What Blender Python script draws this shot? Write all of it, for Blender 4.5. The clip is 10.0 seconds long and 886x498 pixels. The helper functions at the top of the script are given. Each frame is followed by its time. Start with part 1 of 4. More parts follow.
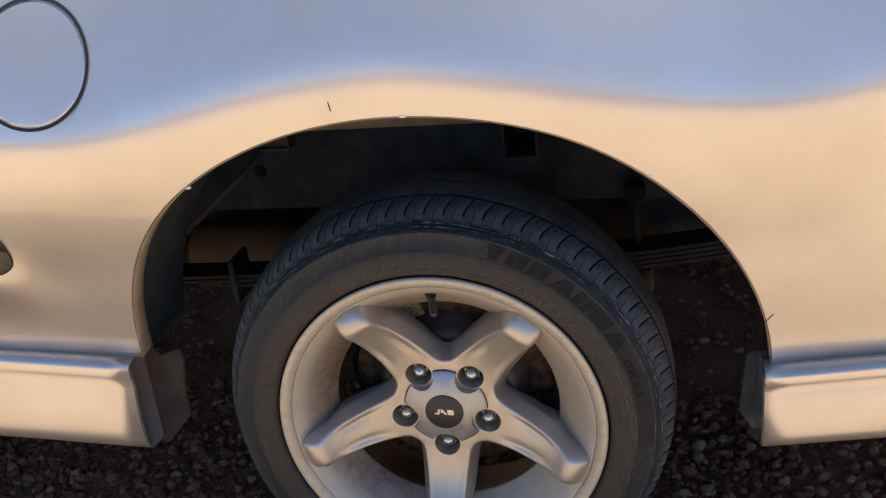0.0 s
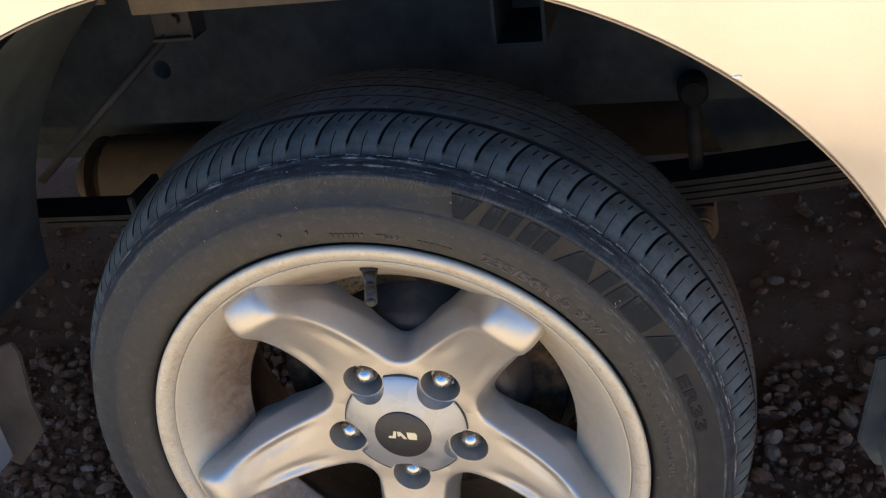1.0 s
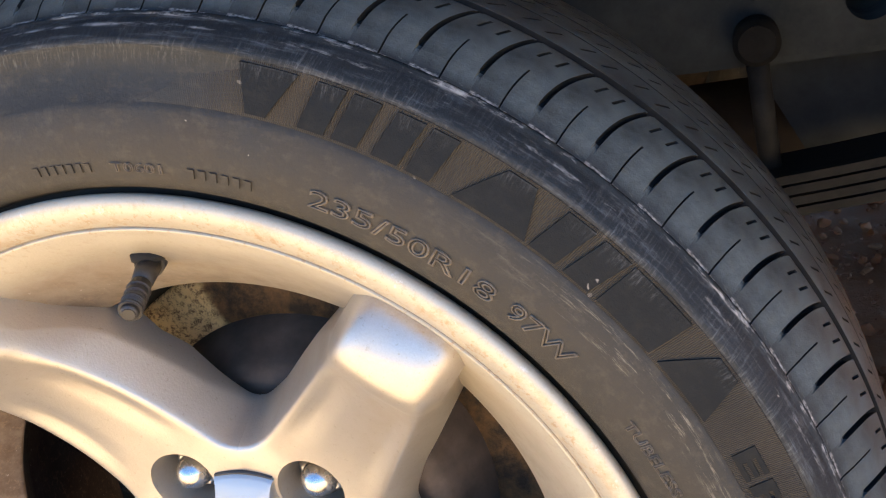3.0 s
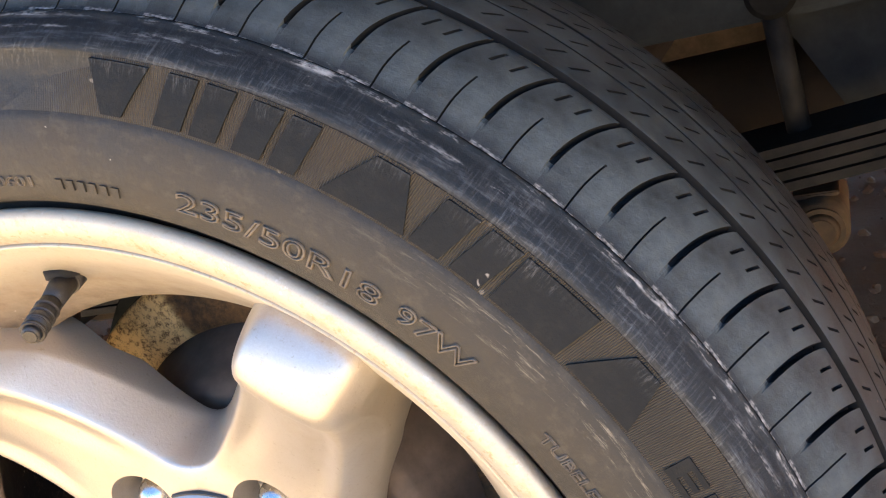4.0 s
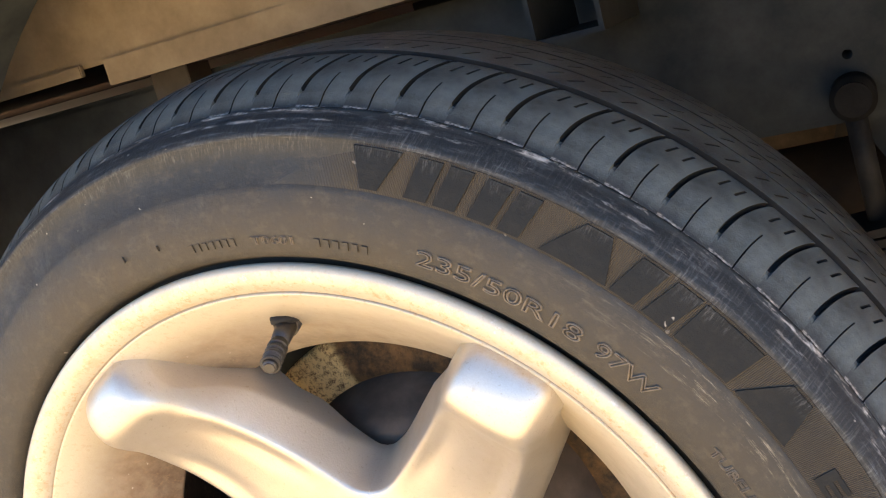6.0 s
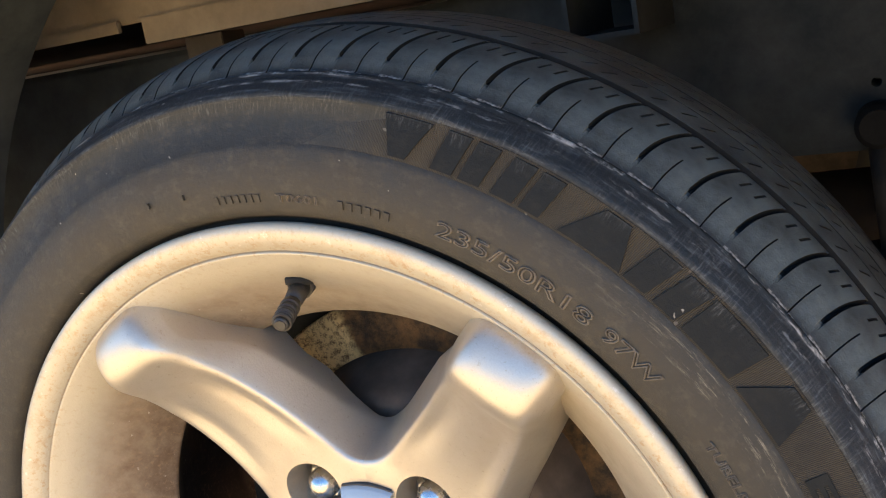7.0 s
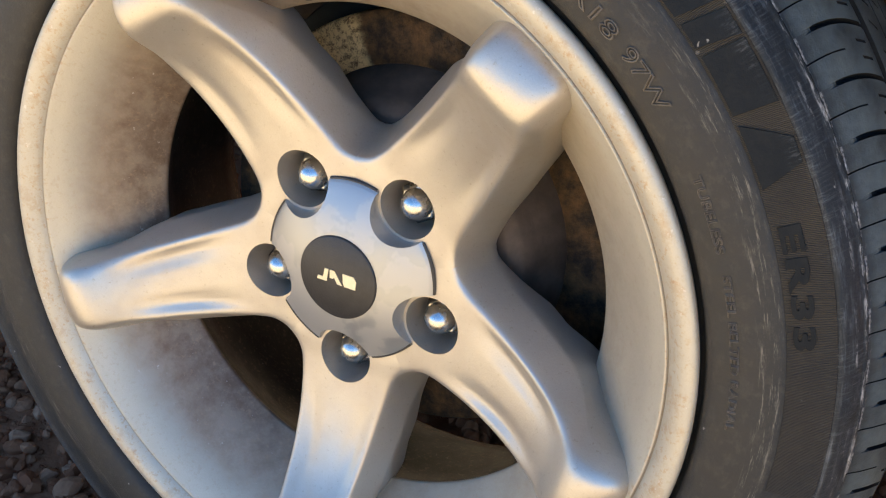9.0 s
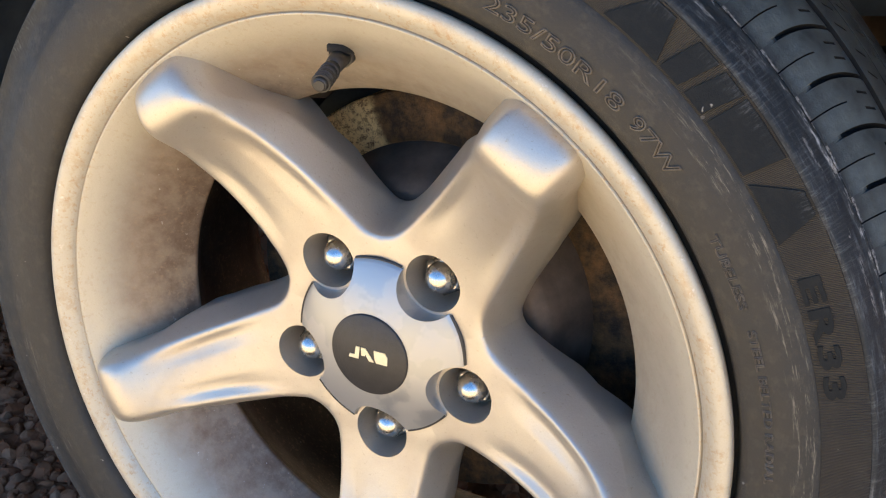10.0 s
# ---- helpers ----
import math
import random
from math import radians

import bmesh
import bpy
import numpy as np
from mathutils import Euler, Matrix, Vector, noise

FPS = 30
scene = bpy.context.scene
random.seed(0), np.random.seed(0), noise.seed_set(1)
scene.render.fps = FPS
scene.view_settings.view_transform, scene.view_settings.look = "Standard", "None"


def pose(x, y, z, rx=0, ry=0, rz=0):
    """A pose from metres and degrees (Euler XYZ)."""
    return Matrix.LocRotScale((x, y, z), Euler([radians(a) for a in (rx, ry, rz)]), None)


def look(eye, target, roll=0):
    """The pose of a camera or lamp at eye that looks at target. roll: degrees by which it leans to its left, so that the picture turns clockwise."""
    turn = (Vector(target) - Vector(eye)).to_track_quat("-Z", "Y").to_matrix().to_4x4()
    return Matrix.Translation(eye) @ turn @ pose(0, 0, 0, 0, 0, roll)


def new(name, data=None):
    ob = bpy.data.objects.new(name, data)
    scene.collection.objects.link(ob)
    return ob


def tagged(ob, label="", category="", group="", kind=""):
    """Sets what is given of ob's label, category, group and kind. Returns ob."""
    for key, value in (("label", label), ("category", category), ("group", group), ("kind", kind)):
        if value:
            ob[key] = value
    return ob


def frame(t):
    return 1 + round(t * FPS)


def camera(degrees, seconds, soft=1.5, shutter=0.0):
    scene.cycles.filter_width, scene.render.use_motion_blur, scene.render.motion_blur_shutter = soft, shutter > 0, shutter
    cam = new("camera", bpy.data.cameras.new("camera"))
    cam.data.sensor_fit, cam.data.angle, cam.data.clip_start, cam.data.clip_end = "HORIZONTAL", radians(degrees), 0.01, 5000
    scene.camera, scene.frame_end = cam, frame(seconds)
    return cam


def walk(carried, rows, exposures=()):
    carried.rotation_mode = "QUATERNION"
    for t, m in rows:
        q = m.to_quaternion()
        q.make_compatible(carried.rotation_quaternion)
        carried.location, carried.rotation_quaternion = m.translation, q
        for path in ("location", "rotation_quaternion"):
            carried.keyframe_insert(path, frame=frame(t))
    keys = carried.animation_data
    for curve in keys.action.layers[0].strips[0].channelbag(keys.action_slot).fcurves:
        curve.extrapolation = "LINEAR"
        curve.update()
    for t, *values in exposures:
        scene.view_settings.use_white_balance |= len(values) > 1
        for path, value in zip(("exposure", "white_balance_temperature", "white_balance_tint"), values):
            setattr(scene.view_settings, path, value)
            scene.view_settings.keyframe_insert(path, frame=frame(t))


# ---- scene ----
cam = camera(49.95, 10.0, 1.2)
PATH = [
    (0, (0.2708, -1.1957, 1.1311), (-0.0079, 0.1534, 0.5375), -5.87),
    (0.5, (0.2393, -0.9297, 1.0227), (0.0024, 0.3844, 0.3392), -5.49),
    (1, (0.2608, -0.7021, 0.9679), (-0.0816, 0.5553, 0.2251), -8.25),
    (1.5, (0.337, -0.5324, 0.8492), (-0.1259, 0.6658, 0.0745), -10.25),
    (2, (0.319, -0.4511, 0.7201), (-0.1095, 0.79, -0.0053), -7.11),
    (2.5, (0.2794, -0.4174, 0.6816), (-0.1542, 0.8934, 0.0953), -7.8),
    (3.8, (0.3214, -0.3236, 0.6482), (-0.2418, 0.9964, 0.2121), -15.89),
    (4, (0.344, -0.3162, 0.641), (-0.2818, 0.9608, 0.1639), -16.38),
    (4.5, (0.3754, -0.31, 0.6391), (-0.3035, 0.9515, 0.1944), -18.86),
    (5, (0.356, -0.3534, 0.659), (-0.2261, 0.9766, 0.2822), -18.63),
    (5.5, (0.3306, -0.3997, 0.6636), (-0.2844, 0.9321, 0.3502), -16.78),
    (5.7, (0.3244, -0.4114, 0.6708), (-0.3188, 0.9031, 0.3418), -16.31),
    (6.8, (0.309, -0.4418, 0.6689), (-0.3407, 0.8677, 0.3324), -11.16),
    (7, (0.315, -0.4382, 0.6607), (-0.3505, 0.8653, 0.3324), -9.63),
    (7.5, (0.3219, -0.4424, 0.6665), (-0.3327, 0.8581, 0.3057), -7.18),
    (8, (0.3253, -0.4522, 0.6469), (-0.321, 0.8244, 0.1969), -1.19),
    (8.5, (0.3162, -0.4556, 0.628), (-0.2848, 0.7962, 0.0605), 2.42),
    (9, (0.3121, -0.4687, 0.6114), (-0.3018, 0.7529, -0.0055), 2.54),
    (9.5, (0.3158, -0.4813, 0.6096), (-0.3262, 0.7396, 0.0204), 2.67),
    (10, (0.3152, -0.4744, 0.6253), (-0.3496, 0.7589, 0.0896), -2.34),
]
EXPOSURES = [(0, 1.12, 6050, 4), (0.5, 1.32, 5650, 0), (1, 1.85, 5600, -2), (1.5, 2.15, 5850, -3), (2, 2.42, 6200, -1), (2.6, 2.52, 6300, 0), (3.5, 2.92, 6650, 3), (5, 3.08, 6750, -1), (5.7, 3.05, 6950, 0), (6.8, 2.5, 6650, -2), (7.5, 2.3, 6500, -3), (8.5, 2.12, 6100, -4), (10, 2.26, 6100, -3)]
walk(cam, [(t, look(eye, target, roll)) for t, eye, target, roll in PATH], EXPOSURES)

# ---- light ----
SUN_TO = Vector((0.38, 0.20, 0.90)).normalized()
world = bpy.data.worlds.new("sky")
scene.world = world
world.use_nodes = True
wn = world.node_tree
sky = wn.nodes.new("ShaderNodeTexSky")
sky.sky_type, sky.sun_disc = "NISHITA", False
sky.sun_elevation = math.asin(SUN_TO.z)
sky.sun_rotation = math.atan2(SUN_TO.x, SUN_TO.y)
sky.air_density, sky.dust_density, sky.ozone_density = 0.6, 0.0, 6.0
wn.links.new(sky.outputs[0], wn.nodes["Background"].inputs[0])
wn.nodes["Background"].inputs[1].default_value = 0.13
sun_data = bpy.data.lights.new("sun", "SUN")
sun_data.energy, sun_data.angle, sun_data.color = 5.0, radians(0.5), (1.0, 0.92, 0.80)
sun = new("sun", sun_data)
sun.matrix_world = look(SUN_TO * 30, (0, 0, 0))


# ---- materials ----
class Mat:
    """A node material with short calls for its nodes."""

    def __init__(self, name, rough=0.5, metal=0.0):
        self.m = bpy.data.materials.new(name)
        self.m.use_nodes = True
        self.t = self.m.node_tree
        self.b = self.t.nodes["Principled BSDF"]
        self.b.inputs["Roughness"].default_value = rough
        self.b.inputs["Metallic"].default_value = metal
        self.co = self.n("ShaderNodeTexCoord")

    def n(self, kind):
        return self.t.nodes.new(kind)

    def put(self, out, socket):
        self.t.links.new(out, socket)

    def noise(self, scale, detail=4.0, rough=0.55, coord="Object", stretch=None):
        node = self.n("ShaderNodeTexNoise")
        node.inputs["Scale"].default_value = scale
        node.inputs["Detail"].default_value = detail
        node.inputs["Roughness"].default_value = rough
        src = coord if not isinstance(coord, str) else self.co.outputs[coord]
        if stretch:
            mp = self.n("ShaderNodeMapping")
            mp.inputs["Scale"].default_value = stretch
            self.put(src, mp.inputs[0])
            src = mp.outputs[0]
        self.put(src, node.inputs["Vector"])
        return node.outputs["Fac"]

    def ramp(self, fac, *stops):
        node = self.n("ShaderNodeValToRGB")
        el = node.color_ramp.elements
        while len(el) < len(stops):
            el.new(0.5)
        for e, (p, c) in zip(el, stops):
            e.position = p
            e.color = (c, c, c, 1) if isinstance(c, (int, float)) else (*c, 1)
        self.put(fac, node.inputs[0])
        return node.outputs[0]

    def mix(self, fac, a, b, mode="MIX"):
        node = self.n("ShaderNodeMix")
        node.data_type, node.blend_type = "RGBA", mode
        for sock, v in ((node.inputs[0], fac), (node.inputs[6], a), (node.inputs[7], b)):
            if isinstance(v, (int, float)):
                sock.default_value = v
            elif isinstance(v, tuple):
                sock.default_value = (*v, 1)
            else:
                self.put(v, sock)
        return node.outputs[2]

    def math(self, op, a, b=0.0, c=0.0):
        node = self.n("ShaderNodeMath")
        node.operation = op
        for sock, v in zip(node.inputs, (a, b, c)):
            if isinstance(v, (int, float)):
                sock.default_value = v
            else:
                self.put(v, sock)
        return node.outputs[0]

    def polar(self):
        """Radius and angle round the wheel's axle, from the object's own coordinates."""
        sep = self.n("ShaderNodeSeparateXYZ")
        self.put(self.co.outputs["Object"], sep.inputs[0])
        x, y, z = sep.outputs
        r = self.math("SQRT", self.math("ADD", self.math("MULTIPLY", x, x), self.math("MULTIPLY", z, z)))
        return r, self.math("ARCTAN2", z, x), y

    def band(self, v, lo, hi, soft):
        a, b = self.n("ShaderNodeMapRange"), self.n("ShaderNodeMapRange")
        a.interpolation_type = b.interpolation_type = "SMOOTHSTEP"
        self.put(v, a.inputs[0])
        a.inputs[1].default_value, a.inputs[2].default_value = lo - soft, lo + soft
        self.put(v, b.inputs[0])
        b.inputs[1].default_value, b.inputs[2].default_value = hi - soft, hi + soft
        b.inputs[3].default_value, b.inputs[4].default_value = 1.0, 0.0
        return self.math("MULTIPLY", a.outputs[0], b.outputs[0])

    def bump(self, height, distance=0.001, strength=0.5, after=None):
        node = self.n("ShaderNodeBump")
        node.inputs["Distance"].default_value = distance
        node.inputs["Strength"].default_value = strength
        self.put(height, node.inputs["Height"])
        if after:
            self.put(after, node.inputs["Normal"])
        self.put(node.outputs[0], self.b.inputs["Normal"])
        return node.outputs[0]

    def set(self, name, v):
        sock = self.b.inputs[name]
        if isinstance(v, tuple):
            sock.default_value = (*v, 1)
        elif isinstance(v, (int, float)):
            sock.default_value = v
        else:
            self.put(v, sock)


def make_paint():
    a = Mat("body_paint", 0.32, 0.7)
    dust = a.ramp(a.noise(7.0, 6), (0.35, 0.0), (0.75, 1.0))
    fine = a.noise(900.0, 2)
    a.set("Base Color", a.mix(a.math("MULTIPLY", dust, 0.35), a.mix(fine, (0.565, 0.525, 0.485), (0.655, 0.61, 0.56)), (0.48, 0.40, 0.31)))
    a.set("Roughness", a.math("ADD", a.math("MULTIPLY", dust, 0.05), 0.29))
    a.set("Coat Weight", 0.9)
    a.set("Coat Roughness", 0.04)
    a.bump(a.noise(5.0, 3), 0.010, 0.12)
    return a.m


def make_alloy():
    a = Mat("wheel_alloy", 0.4, 0.74)
    grime = a.ramp(a.noise(38.0, 7, 0.65), (0.46, 0.0), (0.80, 1.0))
    spots = a.ramp(a.noise(380.0, 3, 0.7), (0.62, 0.0), (0.70, 1.0))
    fine = a.noise(1500.0, 2)
    base = a.mix(fine, (0.44, 0.408, 0.355), (0.525, 0.488, 0.428))
    base = a.mix(a.math("MULTIPLY", grime, 0.35), base, (0.42, 0.33, 0.24))
    base = a.mix(a.math("MULTIPLY", spots, 0.3), base, (0.24, 0.18, 0.11))
    # brown staining where the spoke ends run into the lip, and in the corner by the cap
    r, ang, y = a.polar()
    blot = a.ramp(a.noise(90.0, 6, 0.7), (0.45, 0.0), (0.68, 1.0))
    stain = a.math("MULTIPLY", a.band(r, 0.222, 0.26, 0.006), blot)
    base = a.mix(a.math("MULTIPLY", stain, 0.5), base, (0.34, 0.20, 0.095))
    a.set("Base Color", base)
    a.set("Roughness", a.math("ADD", a.math("MULTIPLY", grime, 0.10), 0.40))
    a.bump(a.noise(700.0, 3), 0.0004, 0.25)
    return a.m


def make_rim():
    """Painted alloy of the lip and barrel, with brown brake dust and shade coloured deep into the barrel."""
    a = Mat("rim_alloy", 0.4, 0.65)
    r, ang, y = a.polar()
    grime = a.ramp(a.noise(55.0, 7, 0.7), (0.40, 0.0), (0.70, 1.0))
    speck = a.ramp(a.noise(260.0, 4, 0.7), (0.55, 0.0), (0.66, 1.0))
    white = a.ramp(a.noise(190.0, 3, 0.6), (0.70, 0.0), (0.74, 1.0))
    fine = a.noise(1500.0, 2)
    base = a.mix(fine, (0.430, 0.391, 0.308), (0.510, 0.465, 0.368))
    # brown brake dust, darkened on one side to hold the barrel's shade
    dust_shade = a.ramp(a.math("MULTIPLY_ADD", a.math("COSINE", ang), -0.5, 0.5), (0.30, 0.30), (0.80, 1.0))
    deep = a.math("MULTIPLY", a.band(y, -0.014, 0.5, 0.016), dust_shade)
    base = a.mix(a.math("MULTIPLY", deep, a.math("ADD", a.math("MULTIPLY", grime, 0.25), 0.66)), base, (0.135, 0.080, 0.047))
    # darker again towards the inner edge, dust and shade in one colour
    inner_dark = a.math("MULTIPLY", a.band(y, 0.010, 0.5, 0.014), dust_shade)
    base = a.mix(a.math("MULTIPLY", inner_dark, a.math("ADD", a.math("MULTIPLY", grime, 0.3), 0.45)), base, (0.055, 0.032, 0.019))
    # near black past the edge: brake dust with the well's shade put in
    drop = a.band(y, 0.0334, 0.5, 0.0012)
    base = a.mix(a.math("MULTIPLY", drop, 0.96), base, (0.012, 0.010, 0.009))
    lip = a.band(r, 0.226, 0.24, 0.002)
    wear = a.math("MULTIPLY", lip, speck)
    base = a.mix(a.math("MULTIPLY", wear, 0.6), base, (0.42, 0.28, 0.15))
    # dirt and shade of the lip groove, drawn together as a dark line
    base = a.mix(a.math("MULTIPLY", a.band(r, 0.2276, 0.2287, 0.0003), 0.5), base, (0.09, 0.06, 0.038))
    base = a.mix(a.math("MULTIPLY", speck, 0.25), base, (0.33, 0.23, 0.14))
    # patchy brown dirt and pale chipped spots along the lip
    rub = a.math("MULTIPLY", a.band(r, 0.2290, 0.2425, 0.0015), a.ramp(a.noise(75.0, 7, 0.75), (0.50, 0.0), (0.60, 1.0)))
    base = a.mix(a.math("MULTIPLY", rub, 0.36), base, (0.36, 0.24, 0.13))
    chip = a.math("MULTIPLY", a.band(r, 0.2330, 0.2450, 0.0012), a.ramp(a.noise(120.0, 5, 0.7), (0.62, 0.0), (0.67, 1.0)))
    base = a.mix(a.math("MULTIPLY", chip, 0.6), base, (0.66, 0.62, 0.56))
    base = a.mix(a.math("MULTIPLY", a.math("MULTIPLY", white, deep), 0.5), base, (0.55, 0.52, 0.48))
    a.set("Base Color", base)
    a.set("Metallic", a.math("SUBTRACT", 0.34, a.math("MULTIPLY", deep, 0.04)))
    a.set("Roughness", a.math("ADD", a.math("MULTIPLY", grime, 0.12), 0.46))
    a.bump(a.noise(600.0, 3), 0.0004, 0.3)
    return a.m


def make_cap():
    a = Mat("cap_silver", 0.3, 0.7)
    smear = a.ramp(a.noise(24.0, 4, 0.55), (0.485, 0.0), (0.515, 1.0))
    a.set("Base Color", a.mix(smear, (0.36, 0.365, 0.365), (0.42, 0.415, 0.405)))
    a.set("Roughness", a.math("ADD", a.math("MULTIPLY", smear, 0.10), 0.36))
    a.bump(a.noise(300.0, 3), 0.0003, 0.2)
    return a.m


def rubber(name, hatch=False, dark=1.0):
    a = Mat(name, 0.62)
    r, ang, y = a.polar()
    dust = a.noise(45.0, 7, 0.65)
    fleck = a.ramp(a.noise(700.0, 4, 0.7), (0.55, 0.0), (0.72, 1.0))
    base = a.mix(a.noise(160.0, 5, 0.7), (0.0135 * dark, 0.0162 * dark, 0.0192 * dark), (0.0235 * dark, 0.0275 * dark, 0.0315 * dark))
    # streaks drawn out round the tyre
    comb = a.n("ShaderNodeCombineXYZ")
    a.put(a.math("MULTIPLY", ang, 0.32), comb.inputs[0])
    a.put(a.math("MULTIPLY", r, 3.0), comb.inputs[1])
    streak = a.noise(70.0, 6, 0.75, coord=comb.outputs[0])
    comb2 = a.n("ShaderNodeCombineXYZ")
    a.put(a.math("MULTIPLY", ang, 0.026), comb2.inputs[0])
    a.put(r, comb2.inputs[1])
    fine_streak = a.noise(420.0, 5, 0.8, coord=comb2.outputs[0])
    # dried mud on the lower sidewall
    mud = a.math("MULTIPLY", a.band(r, 0.238, 0.284, 0.014), a.ramp(dust, (0.25, 0.25), (0.75, 1.0)))
    base = a.mix(a.math("MULTIPLY", mud, 0.8 if dark == 1.0 else 0.2), base, (0.054, 0.0450, 0.0320))
    base = a.mix(a.math("MULTIPLY", a.math("MULTIPLY", mud, fleck), 0.3), base, (0.06, 0.05, 0.037))
    # grey road dust on the tread
    patchy = a.math("ADD", a.math("MULTIPLY", dust, 0.55), a.math("MULTIPLY", a.noise(16.0, 6, 0.7), 0.45))
    tread = a.math("MULTIPLY", a.band(r, 0.323, 0.6, 0.004), a.ramp(patchy, (0.38, 0.15), (0.60, 1.0)))
    base = a.mix(a.math("MULTIPLY", tread, 0.9), base, (0.100, 0.121, 0.128))
    # kerb scuffs along the shoulder
    chalk = a.math("ADD", a.math("MULTIPLY", streak, 0.45), a.math("MULTIPLY", fine_streak, 0.55))
    rims = a.math("MAXIMUM", a.band(r, 0.3201, 0.3222, 0.0005), a.math("MULTIPLY", a.band(r, 0.3168, 0.3176, 0.0004), 0.6))
    line = a.math("MULTIPLY", rims, a.ramp(chalk, (0.515, 0.0), (0.60, 1.0)))
    wide = a.math("MULTIPLY", a.band(r, 0.309, 0.3215, 0.003), a.ramp(fine_streak, (0.5, 0.0), (0.75, 1.0)))
    patch = a.math("MULTIPLY", wide, a.ramp(streak, (0.4, 0.15), (0.62, 1.0)))
    low = a.math("MULTIPLY", a.band(r, 0.2755, 0.2862, 0.002), a.math("MULTIPLY", a.band(ang, -9.0, 0.85, 0.2), a.ramp(fine_streak, (0.54, 0.0), (0.66, 1.0))))
    base = a.mix(a.math("MULTIPLY", patch, 0.8), base, (0.20, 0.21, 0.22))
    base = a.mix(a.math("MULTIPLY", low, 0.75), base, (0.20, 0.18, 0.145))
    # short scratches across the upper sidewall, thick in some places and absent in others
    comb3 = a.n("ShaderNodeCombineXYZ")
    a.put(ang, comb3.inputs[0])
    a.put(a.math("MULTIPLY", r, 0.55), comb3.inputs[1])
    scratch = a.ramp(a.noise(230.0, 5, 0.8, coord=comb3.outputs[0]), (0.50, 0.0), (0.70, 1.0))
    worn = a.math("MULTIPLY", a.band(r, 0.3045, 0.3195, 0.0035), a.ramp(a.noise(26.0, 5, 0.7), (0.42, 0.10), (0.60, 1.0)))
    base = a.mix(a.math("MULTIPLY", a.math("MULTIPLY", scratch, worn), 0.75), base, (0.15, 0.155, 0.16))
    # blotches of pale dust dried on the sidewall
    blot = a.math("MULTIPLY", a.band(r, 0.245, 0.304, 0.01), a.ramp(a.math("ADD", a.math("MULTIPLY", a.noise(110.0, 7, 0.75), 0.6), a.math("MULTIPLY", streak, 0.4)), (0.50, 0.0), (0.66, 1.0)))
    base = a.mix(a.math("MULTIPLY", blot, 0.45 if dark == 1.0 else 0.10), base, (0.088, 0.076, 0.058))
    base = a.mix(a.math("MULTIPLY", line, 0.9), base, (0.50, 0.48, 0.45))
    nick = a.ramp(a.noise(150.0, 2, 0.5), (0.755, 0.0), (0.775, 1.0))
    base = a.mix(a.math("MULTIPLY", nick, 0.8), base, (0.30, 0.28, 0.25))
    if hatch:
        shown = a.band(ang, -1.0, 1.33, 0.10)
        fade = a.math("MULTIPLY", a.ramp(a.noise(24.0, 4), (0.3, 0.45), (0.7, 0.85)), shown)
        base = a.mix(fade, base, (0.054, 0.045, 0.032))
    a.set("Base Color", base)
    a.set("Specular IOR Level", 0.25 if dark == 1.0 else 0.10)
    a.set("Roughness", a.ramp(dust, (0.3, 0.48), (0.8, 0.72)))
    h = a.bump(a.noise(420.0, 6, 0.75), 0.0009, 0.5)
    if hatch:
        wave = a.math("SINE", a.math("ADD", a.math("MULTIPLY", ang, 2200.0), a.math("MULTIPLY", r, 700.0)))
        a.bump(a.math("MULTIPLY", wave, shown), 0.0005, 0.7, after=h)
    return a.m


def plain(name, c1, c2, rough, metal=0.0, scale=60.0, bump=0.0006, strength=0.4, gloss=0.5):
    a = Mat(name, rough, metal)
    f = a.ramp(a.noise(scale, 7, 0.65), (0.35, 0.0), (0.68, 1.0))
    a.set("Base Color", a.mix(f, c1, c2))
    a.set("Specular IOR Level", gloss)
    a.set("Roughness", a.math("ADD", a.math("MULTIPLY", f, 0.12), rough - 0.06))
    a.bump(a.noise(scale * 6, 5, 0.65), bump, strength)
    return a.m


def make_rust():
    """A rusted dark brown disc, with its lit stretch put in as pale pitted gold."""
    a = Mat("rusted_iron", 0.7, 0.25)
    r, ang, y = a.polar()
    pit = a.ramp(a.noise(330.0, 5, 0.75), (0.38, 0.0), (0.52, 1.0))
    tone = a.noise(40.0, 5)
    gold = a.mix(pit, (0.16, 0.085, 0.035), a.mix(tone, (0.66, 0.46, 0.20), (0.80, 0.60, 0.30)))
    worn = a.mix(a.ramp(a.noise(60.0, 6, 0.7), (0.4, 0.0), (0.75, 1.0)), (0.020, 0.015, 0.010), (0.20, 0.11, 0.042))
    # the patch of light on the rust is coloured in, with a ragged edge
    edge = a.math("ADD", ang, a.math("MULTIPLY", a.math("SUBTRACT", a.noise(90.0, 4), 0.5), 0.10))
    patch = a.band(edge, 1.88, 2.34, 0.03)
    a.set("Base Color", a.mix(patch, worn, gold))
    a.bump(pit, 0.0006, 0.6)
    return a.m


